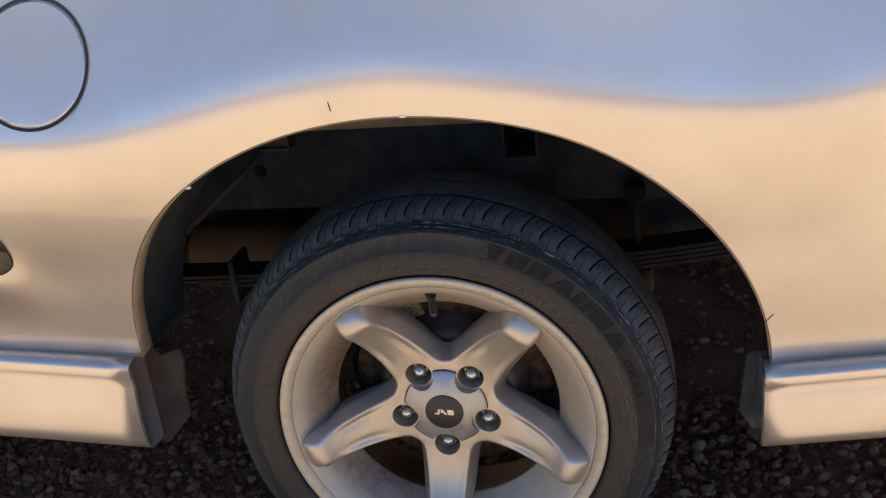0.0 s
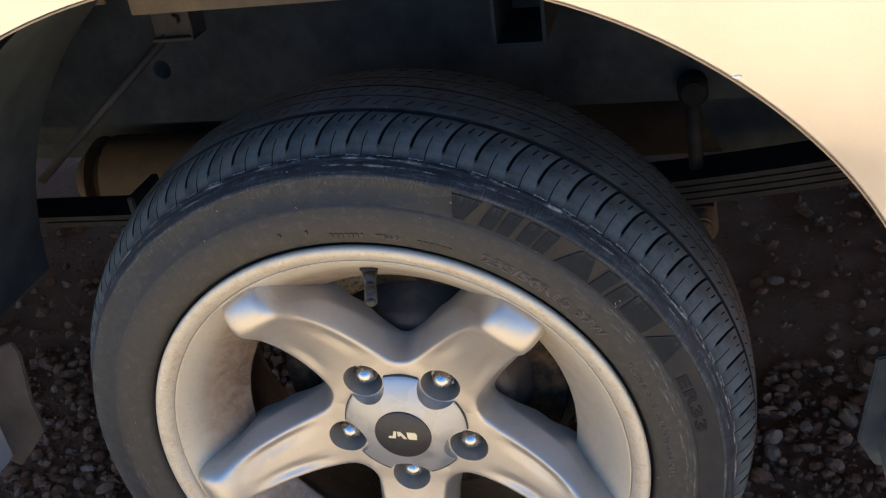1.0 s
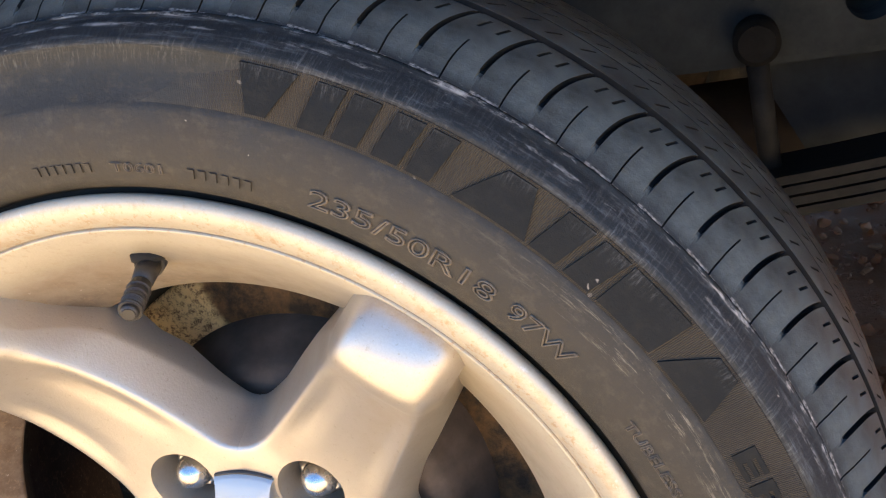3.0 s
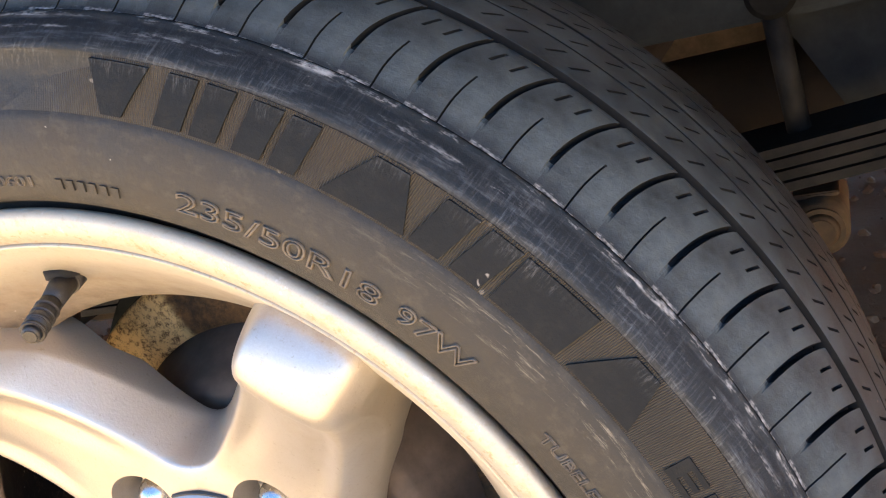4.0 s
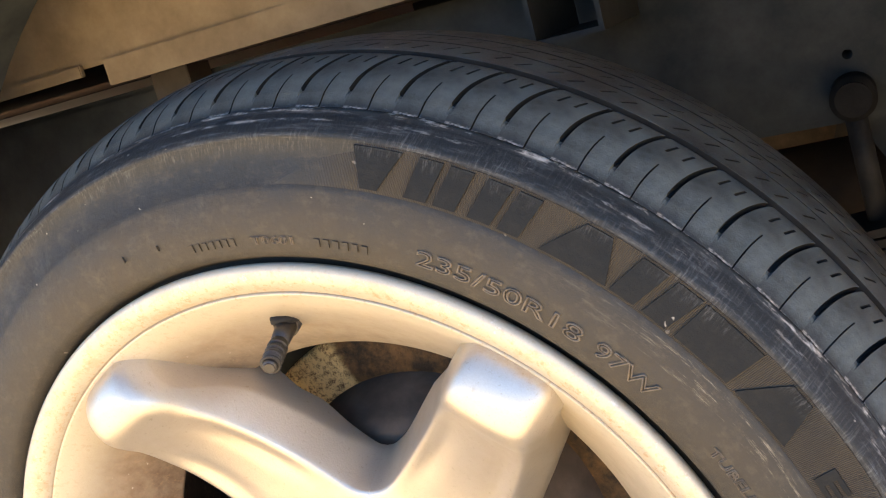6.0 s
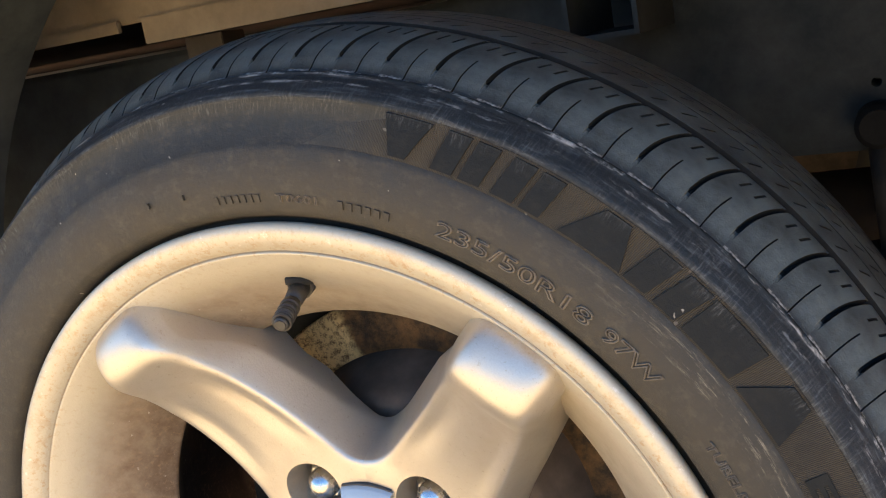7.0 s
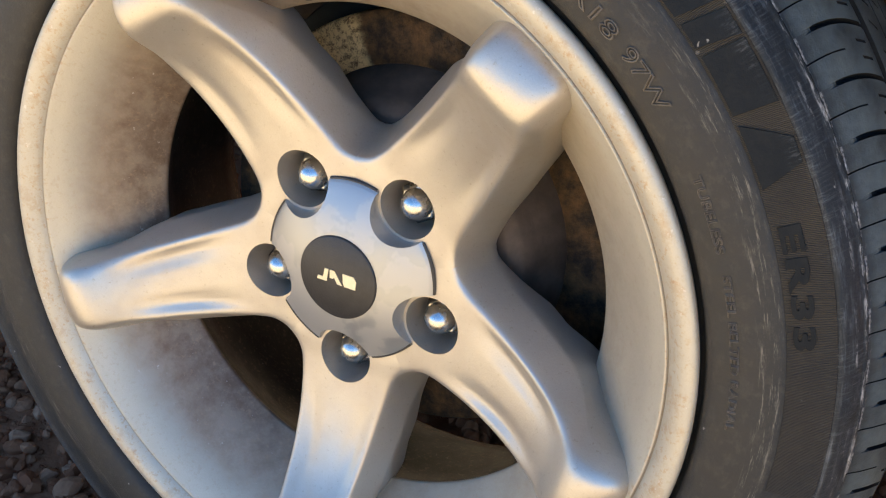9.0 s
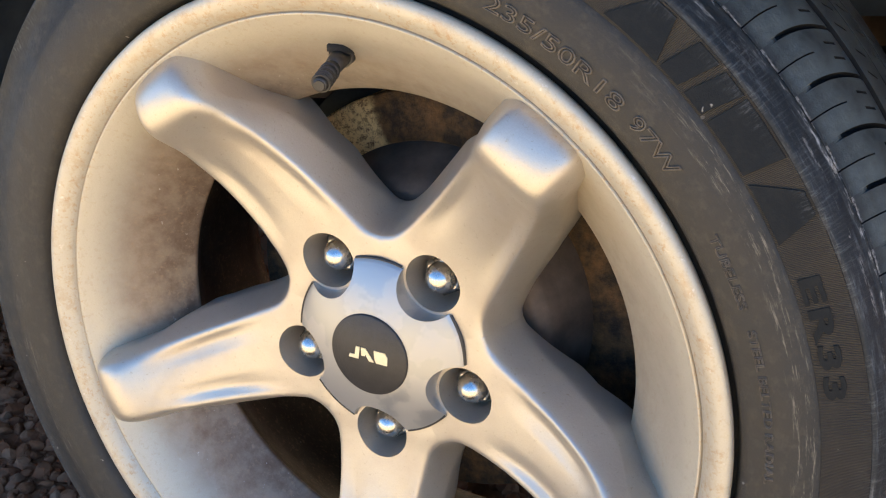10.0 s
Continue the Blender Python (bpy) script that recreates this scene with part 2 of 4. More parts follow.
def make_ground():
    a = Mat("dry_earth", 0.9)
    big = a.noise(1.6, 6)
    mid = a.ramp(a.noise(14.0, 7, 0.7), (0.35, 0.0), (0.7, 1.0))
    fine = a.noise(160.0, 6, 0.75)
    base = a.mix(big, (0.33, 0.135, 0.062), (0.41, 0.195, 0.098))
    base = a.mix(a.math("MULTIPLY", mid, 0.5), base, (0.39, 0.225, 0.145))
    base = a.mix(a.math("MULTIPLY", fine, 0.4), base, (0.12, 0.066, 0.042))
    # pale trodden sand away from the gravelled strip
    sep = a.n("ShaderNodeSeparateXYZ")
    a.put(a.co.outputs["Object"], sep.inputs[0])
    near = a.math("ADD", a.math("MULTIPLY", sep.outputs[1], -1.0), a.math("MULTIPLY", a.noise(2.2, 5), 0.5))
    beyond = a.math("ADD", sep.outputs[1], a.math("MULTIPLY", a.noise(0.7, 5), 1.2))
    sand = a.math("MAXIMUM", a.math("MULTIPLY", a.band(near, 0.51, 900.0, 0.2), a.band(near, -900.0, 15.0, 4.0)), a.band(beyond, 3.6, 900.0, 0.4))
    base = a.mix(sand, base, a.mix(a.noise(3.0, 6), (0.56, 0.39, 0.235), (0.66, 0.475, 0.295)))
    a.set("Base Color", base)
    a.set("Specular IOR Level", 0.08)
    a.bump(fine, 0.006, 0.8, after=a.bump(a.noise(22.0, 6), 0.02, 0.6))
    return a.m


def make_stone():
    a = Mat("gravel_stone", 0.85)
    geo = a.n("ShaderNodeNewGeometry")
    tone = a.ramp(geo.outputs["Random Per Island"], (0.0, (0.16, 0.058, 0.026)), (0.5, (0.245, 0.100, 0.046)), (0.90, (0.32, 0.158, 0.086)), (1.0, (0.36, 0.215, 0.135)))
    a.set("Base Color", a.mix(a.ramp(a.noise(120.0, 6), (0.35, 0.0), (0.7, 0.5)), tone, (0.15, 0.074, 0.044)))
    a.set("Specular IOR Level", 0.15)
    a.bump(a.noise(240.0, 5), 0.002, 0.5)
    return a.m


PAINT, ALLOY, RIM, CAP = make_paint(), make_alloy(), make_rim(), make_cap()
RUBBER, HATCH, LETTER = rubber("tyre_rubber"), rubber("ribbed_rubber", hatch=True), rubber("letter_rubber", dark=0.6)
CHROME = plain("nut_chrome", (0.44, 0.43, 0.42), (0.58, 0.57, 0.55), 0.26, 1.0, 90.0, 0.0003, 0.25)
BLACK = plain("black_plastic", (0.018, 0.017, 0.017), (0.032, 0.029, 0.027), 0.45, 0.0, 120.0)
GOLD = plain("pale_gold_print", (0.70, 0.62, 0.40), (0.78, 0.70, 0.48), 0.35, 0.3, 200.0)
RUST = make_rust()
HUBIRON = plain("dark_iron", (0.060, 0.047, 0.038), (0.12, 0.092, 0.072), 0.65, 0.0, 35.0, 0.0006, 0.4, 0.2)
CHASSIS = plain("dusty_black_steel", (0.026, 0.033, 0.038), (0.060, 0.068, 0.072), 0.7, 0.0, 18.0, 0.001, 0.4, 0.12)
SPRING = plain("spring_steel", (0.016, 0.018, 0.021), (0.040, 0.041, 0.041), 0.6, 0.0, 30.0, 0.001, 0.4, 0.15)
DUSTY = plain("dusty_underbody_paint", (0.20, 0.155, 0.10), (0.31, 0.25, 0.17), 0.7, 0.1, 22.0, 0.001)
SOOTY = plain("dusty_brown_metal", (0.044, 0.034, 0.023), (0.088, 0.067, 0.045), 0.7, 0.1, 30.0, 0.001)
RUSTY = plain("brown_bushing", (0.05, 0.036, 0.024), (0.12, 0.086, 0.054), 0.75, 0.1, 60.0, 0.001)
GUARD = plain("dusty_dark_plastic", (0.024, 0.021, 0.018), (0.048, 0.041, 0.035), 0.75, 0.0, 25.0, 0.001, 0.4, 0.12)
PLASTIC = plain("grey_plastic", (0.055, 0.048, 0.042), (0.095, 0.083, 0.071), 0.65, 0.0, 25.0, 0.001)
DARK_RUBBER = plain("dark_groove_rubber", (0.008, 0.009, 0.010), (0.017, 0.018, 0.019), 0.8, 0.0, 90.0, 0.0006, 0.4, 0.15)
SEAL = plain("seal_rubber", (0.006, 0.006, 0.006), (0.010, 0.010, 0.010), 0.9, 0.0, 90.0)
LENS = plain("dark_lens", (0.010, 0.010, 0.012), (0.016, 0.016, 0.018), 0.14, 0.0, 40.0, 0.0002, 0.1)
EARTH, STONE = make_ground(), make_stone()


# ---- building helpers ----
WHEEL_Z, SPIN = 0.335, -3.12


def mesh(name, verts, faces, smooth=True):
    me = bpy.data.meshes.new(name)
    me.from_pydata(verts, [], faces)
    if smooth:
        me.shade_smooth()
    return me


def part(name, data, material, parent=None, label="", at=None):
    """Links a mesh or bmesh as one object under a thing or a part."""
    if isinstance(data, bmesh.types.BMesh):
        me = bpy.data.meshes.new(name)
        data.to_mesh(me)
        data.free()
        data = me
    if material and not data.materials:
        data.materials.append(material)
    ob = new(name, data)
    if at is not None:
        ob.matrix_basis = at
    ob.parent = parent
    return tagged(ob, label)


def revolve(name, profile, n=192, a0=0.0, a1=360.0, sharp=()):
    """A surface turned round the y axis from points (radius, y)."""
    full = abs(a1 - a0) >= 359.9
    k = len(profile)
    cols = n if full else n + 1
    verts = []
    for i in range(cols):
        a = radians(a0 + (a1 - a0) * i / n)
        verts += [(r * math.cos(a), y, r * math.sin(a)) for r, y in profile]
    faces = []
    for i in range(n):
        j = (i + 1) % cols
        faces += [(i * k + p, j * k + p, j * k + p + 1, i * k + p + 1) for p in range(k - 1)]
    return mesh(name, verts, faces)


def fine(profile, steps=4):
    """A smooth curve through the points of a profile."""
    out = []
    pts = [Vector(p) for p in profile]
    for i in range(len(pts) - 1):
        p0, p1, p2, p3 = pts[max(i - 1, 0)], pts[i], pts[i + 1], pts[min(i + 2, len(pts) - 1)]
        for s in range(steps):
            t = s / steps
            out.append(0.5 * ((2 * p1) + (p2 - p0) * t + (2 * p0 - 5 * p1 + 4 * p2 - p3) * t * t + (3 * p1 - p0 - 3 * p2 + p3) * t ** 3))
    return [tuple(p) for p in out] + [tuple(pts[-1])]


def curve_at(points, s):
    """Smooth interpolation of (s, value) points."""
    if s <= points[0][0]:
        return points[0][1]
    for i in range(len(points) - 1):
        (a, va), (b, vb) = points[i], points[i + 1]
        if s <= b:
            t = (s - a) / (b - a)
            pa = points[i - 1] if i else (a - (b - a), va)
            pb = points[i + 2] if i + 2 < len(points) else (b + (b - a), vb)
            m0 = (vb - pa[1]) / (b - pa[0]) * (b - a)
            m1 = (pb[1] - va) / (pb[0] - a) * (b - a)
            return (2 * t ** 3 - 3 * t * t + 1) * va + (t ** 3 - 2 * t * t + t) * m0 + (-2 * t ** 3 + 3 * t * t) * vb + (t ** 3 - t * t) * m1
    return points[-1][1]


def smooth(a, b, v):
    t = min(1.0, max(0.0, (v - a) / (b - a)))
    return t * t * (3 - 2 * t)


def box(x0, x1, y0, y1, z0, z1, bevel=0.002, bm=None):
    own = bm or bmesh.new()
    geo = bmesh.ops.create_cube(own, size=1.0)
    for v in geo["verts"]:
        v.co = Vector((x0 if v.co.x < 0 else x1, y0 if v.co.y < 0 else y1, z0 if v.co.z < 0 else z1))
    if bevel:
        edges = list({e for v in geo["verts"] for e in v.link_edges})
        bmesh.ops.bevel(own, geom=edges, offset=bevel, segments=2, affect="EDGES")
    return own


def tube(p0, p1, r0, r1=None, n=24, bm=None, bevel=0.0):
    own = bm or bmesh.new()
    p0, p1 = Vector(p0), Vector(p1)
    d = p1 - p0
    m = Matrix.Translation((p0 + p1) / 2) @ d.to_track_quat("Z", "Y").to_matrix().to_4x4()
    geo = bmesh.ops.create_cone(own, cap_ends=True, segments=n, radius1=r0, radius2=r1 if r1 is not None else r0, depth=d.length, matrix=m)
    for v in geo["verts"]:
        for f in v.link_faces:
            f.smooth = len(f.verts) == 4
    if bevel:
        rims = [e for e in {e for v in geo["verts"] for e in v.link_edges} if any(len(f.verts) > 4 for f in e.link_faces)]
        bmesh.ops.bevel(own, geom=rims, offset=bevel, segments=2, affect="EDGES")
    return own


def extrude_shape(outline, depth, bevel=0.0):
    """A flat outline in x and z, thick along y from 0 to depth."""
    bm = bmesh.new()
    face = bm.faces.new([bm.verts.new((x, 0, z)) for x, z in outline])
    ext = bmesh.ops.extrude_face_region(bm, geom=[face])
    for v in ext["geom"]:
        if isinstance(v, bmesh.types.BMVert):
            v.co.y += depth
    bmesh.ops.recalc_face_normals(bm, faces=bm.faces)
    if bevel:
        bmesh.ops.bevel(bm, geom=list(bm.edges), offset=bevel, segments=2, affect="EDGES")
    return bm


def cut(me, cutter):
    """The mesh with the cutter mesh taken away from it."""
    ob, tool = new("tmp", me), new("tmp_tool", cutter)
    mod = ob.modifiers.new("cut", "BOOLEAN")
    mod.operation, mod.solver, mod.object = "DIFFERENCE", "EXACT", tool
    bpy.context.view_layer.update()
    out = bpy.data.meshes.new_from_object(ob.evaluated_get(bpy.context.evaluated_depsgraph_get()))
    bpy.data.objects.remove(ob)
    bpy.data.objects.remove(tool)
    out.materials.clear()
    return out


def bm_mesh(bm, name="m", smooth=False):
    me = bpy.data.meshes.new(name)
    bm.to_mesh(me)
    bm.free()
    if smooth:
        me.shade_smooth()
    return me


# ---- ground ----
def ground_sheet():
    xs = [-90, -40, -15, -6] + [-3 + 0.05 * i for i in range(121)] + [6, 15, 40, 90]
    ys = [-90, -40, -15, -6] + [-3 + 0.05 * i for i in range(121)] + [6, 15, 40, 90]
    verts = []
    for y in ys:
        for x in xs:
            near = max(0.0, 1 - max(abs(x), abs(y)) / 4.0)
            z = -0.011 + near * (0.010 * noise.noise((x * 3, y * 3, 0)) + 0.006 * noise.noise((x * 11, y * 11, 4)))
            if math.hypot(x, y - 0.07) < 0.25:
                z = min(z, -0.009)
            verts.append((x, y, z))
    w = len(xs)
    faces = [(j * w + i, j * w + i + 1, (j + 1) * w + i + 1, (j + 1) * w + i) for j in range(len(ys) - 1) for i in range(w - 1)]
    return mesh("ground", verts, faces)


def hills():
    """An unseen ring of low hills, added to block the pale sky at the horizon."""
    verts, n = [], 144
    for i in range(n):
        a = math.tau * i / n
        c, q = math.cos(a), math.sin(a)
        top = 7.5 + 4.0 * noise.noise((c * 2.2, q * 2.2, 1.5)) + 1.2 * noise.noise((c * 9, q * 9, 5.5))
        for r, z in ((78, -0.5), (84, top * 0.55), (90, top), (104, top * 0.9), (120, -0.5)):
            verts.append((r * c, r * q, z))
    faces = [(i * 5 + p, ((i + 1) % n) * 5 + p, ((i + 1) % n) * 5 + p + 1, i * 5 + p + 1) for i in range(n) for p in range(4)]
    return mesh("backdrop", verts, faces)


SCREEN_HILLS = plain("screen_hills_brown", (0.10, 0.085, 0.05), (0.22, 0.17, 0.10), 0.9, 0.0, 0.4, 0.2, 0.6)
tagged(part("backdrop", hills(), SCREEN_HILLS), "unseen ring of low brown hills, added to block the bright horizon", "hills", kind="structure")
ground = tagged(part("ground", ground_sheet(), EARTH), "bare reddish-brown dirt yard", "ground", kind="structure")


def stone_mesh(seed):
    """A broken stone with flat faces, about 1 across."""
    rng = random.Random(seed)
    bm = bmesh.new()
    bmesh.ops.create_icosphere(bm, subdivisions=2, radius=0.5)
    cuts = [(Vector((rng.uniform(-1, 1), rng.uniform(-1, 1), rng.uniform(-0.6, 1))).normalized(), rng.uniform(0.26, 0.42)) for _ in range(9)]
    for v in bm.verts:
        for n, d in cuts:
            over = v.co.dot(n) - d
            if over > 0:
                v.co -= n * over
        v.co += v.co * 0.06 * noise.noise(v.co * 5 + Vector((seed, 0, 0)))
    return bm_mesh(bm, "stone")


def gravel():
    rng = random.Random(4)
    base = bmesh.new()
    bmesh.ops.create_icosphere(base, subdivisions=1, radius=1.0)
    grit = ([v.co.copy() for v in base.verts], [tuple(v.index for v in f.verts) for f in base.faces])
    base.free()
    broken = []
    for seed in range(30, 38):
        me = stone_mesh(seed)
        broken.append(([v.co * 2.3 for v in me.vertices], [tuple(p.vertices) for p in me.polygons]))
        bpy.data.meshes.remove(me)
    verts, faces = [], []
    for _ in range(40000):
        x, y = rng.uniform(-1.25, 1.15), -0.25 + 2.4 * rng.random() ** 1.35
        bare = noise.noise((x * 2.3, y * 2.3, 9.0))
        if rng.random() < (0.80 + 0.3 * bare if y > 0.58 + 0.18 * bare else 0.04 + 0.25 * bare):
            continue
        s = 0.0030 + 0.0095 * rng.random() ** 2.8
        sq = (s * rng.uniform(0.8, 1.4), s * rng.uniform(0.7, 1.1), s * rng.uniform(0.5, 0.9))
        turn = Euler((rng.uniform(-0.5, 0.5), rng.uniform(-0.5, 0.5), rng.uniform(0, 6.28))).to_matrix()
        off = len(verts)
        z = -0.008 + sq[2] * rng.uniform(0.1, 0.7)
        bv, bf = rng.choice(broken) if s > 0.0055 else grit
        for v in bv:
            k = rng.uniform(0.66, 1.15) if s <= 0.0055 else 1.0
            q = turn @ Vector((v.x * sq[0] * k, v.y * sq[1] * k, v.z * sq[2] * k))
            verts.append((q.x + x, q.y + y, q.z + z))
        faces += [tuple(i + off for i in f) for f in bf]
    return mesh("gravel", verts, faces, smooth=False)


tagged(part("gravel", gravel(), STONE), "loose grey and tan gravel strewn over the dirt", "gravel", kind="stuff")

STONES = [stone_mesh(k) for k in (3, 8, 21)]
for me in STONES:
    me.materials.append(STONE)
rng = random.Random(12)
for k in range(48):
    if k % 3:
        x, y = rng.uniform(0.38, 0.95), rng.uniform(0.05, 1.25)
    else:
        x, y = rng.uniform(-0.95, -0.36), rng.uniform(-0.12, 0.30)
    wide = 0.018 + 0.022 * rng.random() ** 2
    stone = tagged(new("stone", STONES[k % 3]), "tan broken stone lying on the dirt", "stone", "stones round the wheel")
    stone.matrix_basis = pose(x, y, -0.008 + wide * 0.18, rng.uniform(-20, 20), rng.uniform(-20, 20), rng.uniform(0, 360)) @ Matrix.Diagonal((wide, wide * rng.uniform(0.65, 0.95), wide * rng.uniform(0.5, 0.75), 1))

# ---- pickup truck ----
truck = tagged(new("pickup_truck"), "champagne-silver pickup truck with a flared rear fender, parked on gravel", "pickup truck")
wheel = new("wheel")
wheel.matrix_basis = pose(0, 0, WHEEL_Z, 0, -SPIN, 0)
wheel.parent = truck
tagged(wheel, "silver five-spoke alloy wheel with a dusty black tyre")

# -- tyre --
PITCHES = 76
STEP = 360.0 / PITCHES
SIDE = fine([(0.2330, -0.0200), (0.2410, -0.0280), (0.2464, -0.0310), (0.2482, -0.0370), (0.2512, -0.0428), (0.2560, -0.0455), (0.2660, -0.0472), (0.2760, -0.0468), (0.2870, -0.0448)], 3)
SIDE += [(0.2876, -0.0442), (0.2990, -0.0420), (0.3100, -0.0396), (0.3106, -0.0403)]
SIDE += fine([(0.3130, -0.0380), (0.3170, -0.0318), (0.3196, -0.0262)], 3) + [(0.3203, -0.0256), (0.3213, -0.0236), (0.3212, -0.0222), (0.3205, -0.0212)]
BASE = [(0.3290, 0.0000), (0.3345, 0.0150), (0.3360, 0.0265), (0.3370, 0.0720), (0.3360, 0.1180), (0.3330, 0.1330), (0.3290, 0.1480), (0.3200, 0.1650), (0.3000, 0.1850), (0.2650, 0.1890), (0.2400, 0.1750)]


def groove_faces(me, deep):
    """Gives the faces that run down into a groove a blacker rubber than the tread's."""
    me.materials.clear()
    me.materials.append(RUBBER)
    me.materials.append(DARK_RUBBER)
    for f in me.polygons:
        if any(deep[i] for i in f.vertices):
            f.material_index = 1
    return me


carcass = revolve("tyre", SIDE + BASE, 256)
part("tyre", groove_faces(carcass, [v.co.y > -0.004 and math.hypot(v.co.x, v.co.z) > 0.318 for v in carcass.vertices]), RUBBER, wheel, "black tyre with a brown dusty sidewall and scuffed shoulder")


def crown(y):
    """The tread's radius at a place across the tyre."""
    return curve_at([(-0.0215, 0.3212), (-0.014, 0.3275), (-0.004, 0.3336), (0.008, 0.3382), (0.0235, 0.3420), (0.045, 0.3448), (0.072, 0.3458), (0.1, 0.3448), (0.122, 0.3420), (0.140, 0.3370), (0.158, 0.3290)], y)


def shoulder_block(mirror=False):
    """One shoulder block between two curved lateral grooves, with its sipes."""
    deep = []
    us = [0.0, 0.035, 0.05, 0.075, 0.32, 0.335, 0.36, 0.375, 0.485, 0.494, 0.506, 0.515, 0.63, 0.645, 0.67, 0.685, 0.925, 0.95, 0.965, 1.0]
    vs = [0.0, 0.04, 0.10, 0.16, 0.22, 0.30, 0.38, 0.44, 0.46, 0.55, 0.64, 0.70, 0.71, 0.80, 0.87, 0.88, 0.94, 0.975, 1.0, 1.001]
    verts = []
    for v in vs:
        y = -0.0215 + 0.045 * v
        for u in us:
            sweep = -2.2 * max(0.0, (v - 0.10) / 0.9) ** 1.8
            a = radians((u - 0.5) * STEP + sweep)
            d = 0.0
            g = min(u, 1 - u)
            if g < 0.045 and v > 0.13:
                d = 0.0050 * min(1.0, (v - 0.13) / 0.26)
            if 0.49 < u < 0.51 and 0.03 < v < 0.45:
                d = 0.0028
            if (0.33 < u < 0.365 or 0.64 < u < 0.675) and 0.705 < v < 0.875:
                d = 0.0030
            if v > 0.97:
                d = max(d, 0.0006)
            if v > 1.0:
                d = 0.0065
            r = crown(y) - d
            deep.append(d > 0.002)
            if mirror:
                y2 = 0.144 - y
                verts.append((r * math.cos(-a), y2, r * math.sin(-a)))
            else:
                verts.append((r * math.cos(a), y, r * math.sin(a)))
    w = len(us)
    faces = [(j * w + i, j * w + i + 1, (j + 1) * w + i + 1, (j + 1) * w + i) for j in range(len(vs) - 1) for i in range(w - 1)]
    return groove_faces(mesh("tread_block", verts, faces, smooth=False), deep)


def tread_rib(y0, y1, slits, phase=0.0):
    """A ring of tread with short sipes in it, its edges dropping into the grooves."""
    us = [0.0, 0.183, 0.190, 0.236, 0.243, 0.5, 0.683, 0.690, 0.736, 0.743]
    vs = [-0.002, 0.0, 0.03, 0.10, 0.25, 0.26, 0.38, 0.39, 0.61, 0.62, 0.74, 0.75, 0.90, 0.97, 1.0, 1.002]
    verts, faces, deep = [], [], []
    for k in range(PITCHES):
        for u in us:
            for v in vs:
                y = y0 + (y1 - y0) * v
                a = radians((k + u + phase) * STEP - 3.0 * v)
                d = 0.0
                if v < 0 or v > 1:
                    d = 0.0065
                elif v < 0.02 or v > 0.98:
                    d = 0.0002
                for lo, hi, first in slits:
                    if lo < v < hi and ((0.187 < u < 0.239) if first else (0.687 < u < 0.739)):
                        d = 0.004
                r = crown(y) - d
                deep.append(d > 0.002)
                verts.append((r * math.cos(a), y, r * math.sin(a)))
    n, h = PITCHES * len(us), len(vs)
    for i in range(n):
        j = (i + 1) % n
        faces += [(i * h + p, j * h + p, j * h + p + 1, i * h + p + 1) for p in range(h - 1)]
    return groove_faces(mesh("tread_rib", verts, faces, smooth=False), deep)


for mirrored in (False, True):
    block_data = shoulder_block(mirrored)
    for k in range(PITCHES):
        part("tread_block", block_data, RUBBER, wheel, at=pose(0, 0, 0, 0, -STEP * k, 0))
for y0, y1, phase in ((0.0285, 0.0502, 0.0), (0.0518, 0.0712, 0.25), (0.0742, 0.0935, 0.4), (0.0951, 0.1165, 0.1)):
    part("tread_rib", tread_rib(y0, y1, [(0.255, 0.615, True), (0.385, 0.745, False)], phase), RUBBER, wheel)


# -- raised marks on the sidewall --
def side_y(r):
    return curve_at([(0.2455, -0.0385), (0.2500, -0.0425), (0.2560, -0.0455), (0.2660, -0.0472), (0.2760, -0.0468), (0.2876, -0.0442), (0.2990, -0.0420), (0.3100, -0.0396)], r)


def side_panel():
    """The finely ribbed panel behind the large characters."""
    verts, faces = [], []
    rows = [0.2880, 0.2925, 0.2970, 0.3015, 0.3060, 0.3098]
    n = 120
    for i in range(n + 1):
        f = i / n
        for r in rows:
            a = radians(-2 + 90 * f - 9.0 * f * (r - 0.288) / 0.0218)
            verts.append((r * math.cos(a), side_y(r) - 0.0004 + 0.0006 * smooth(0.88, 1.0, f), r * math.sin(a)))
    k = len(rows)
    for i in range(n):
        faces += [(i * k + p, (i + 1) * k + p, (i + 1) * k + p + 1, i * k + p + 1) for p in range(k - 1)]
    return mesh("ribbed_panel", verts, faces)


part("ribbed_panel", side_panel(), HATCH, wheel, "finely ribbed brown-dusted sidewall panel")


def bent(outline, a_left, r0, height, width_deg, lift=0.0010):
    """A raised plain shape on the sidewall; outline in units of its own width and height."""
    def place(x, z, up):
        r = r0 + z * height
        a = radians(a_left - x * width_deg)
        return (r * math.cos(a), side_y(r) - 0.0004 - up, r * math.sin(a))
    bm = bmesh.new()
    dense = []
    for i, p in enumerate(outline):
        q = outline[(i + 1) % len(outline)]
        for s in range(4):
            dense.append((p[0] + (q[0] - p[0]) * s / 4, p[1] + (q[1] - p[1]) * s / 4))
    top = [bm.verts.new(place(x, z, lift)) for x, z in dense]
    low = [bm.verts.new(place(x, z, -0.0008)) for x, z in dense]
    bm.faces.new(top)
    n = len(dense)
    for i in range(n):
        bm.faces.new((top[i], top[(i + 1) % n], low[(i + 1) % n], low[i]))
    bmesh.ops.recalc_face_normals(bm, faces=bm.faces)
    bmesh.ops.triangulate(bm, faces=[f for f in bm.faces if len(f.verts) > 4])
    return bm


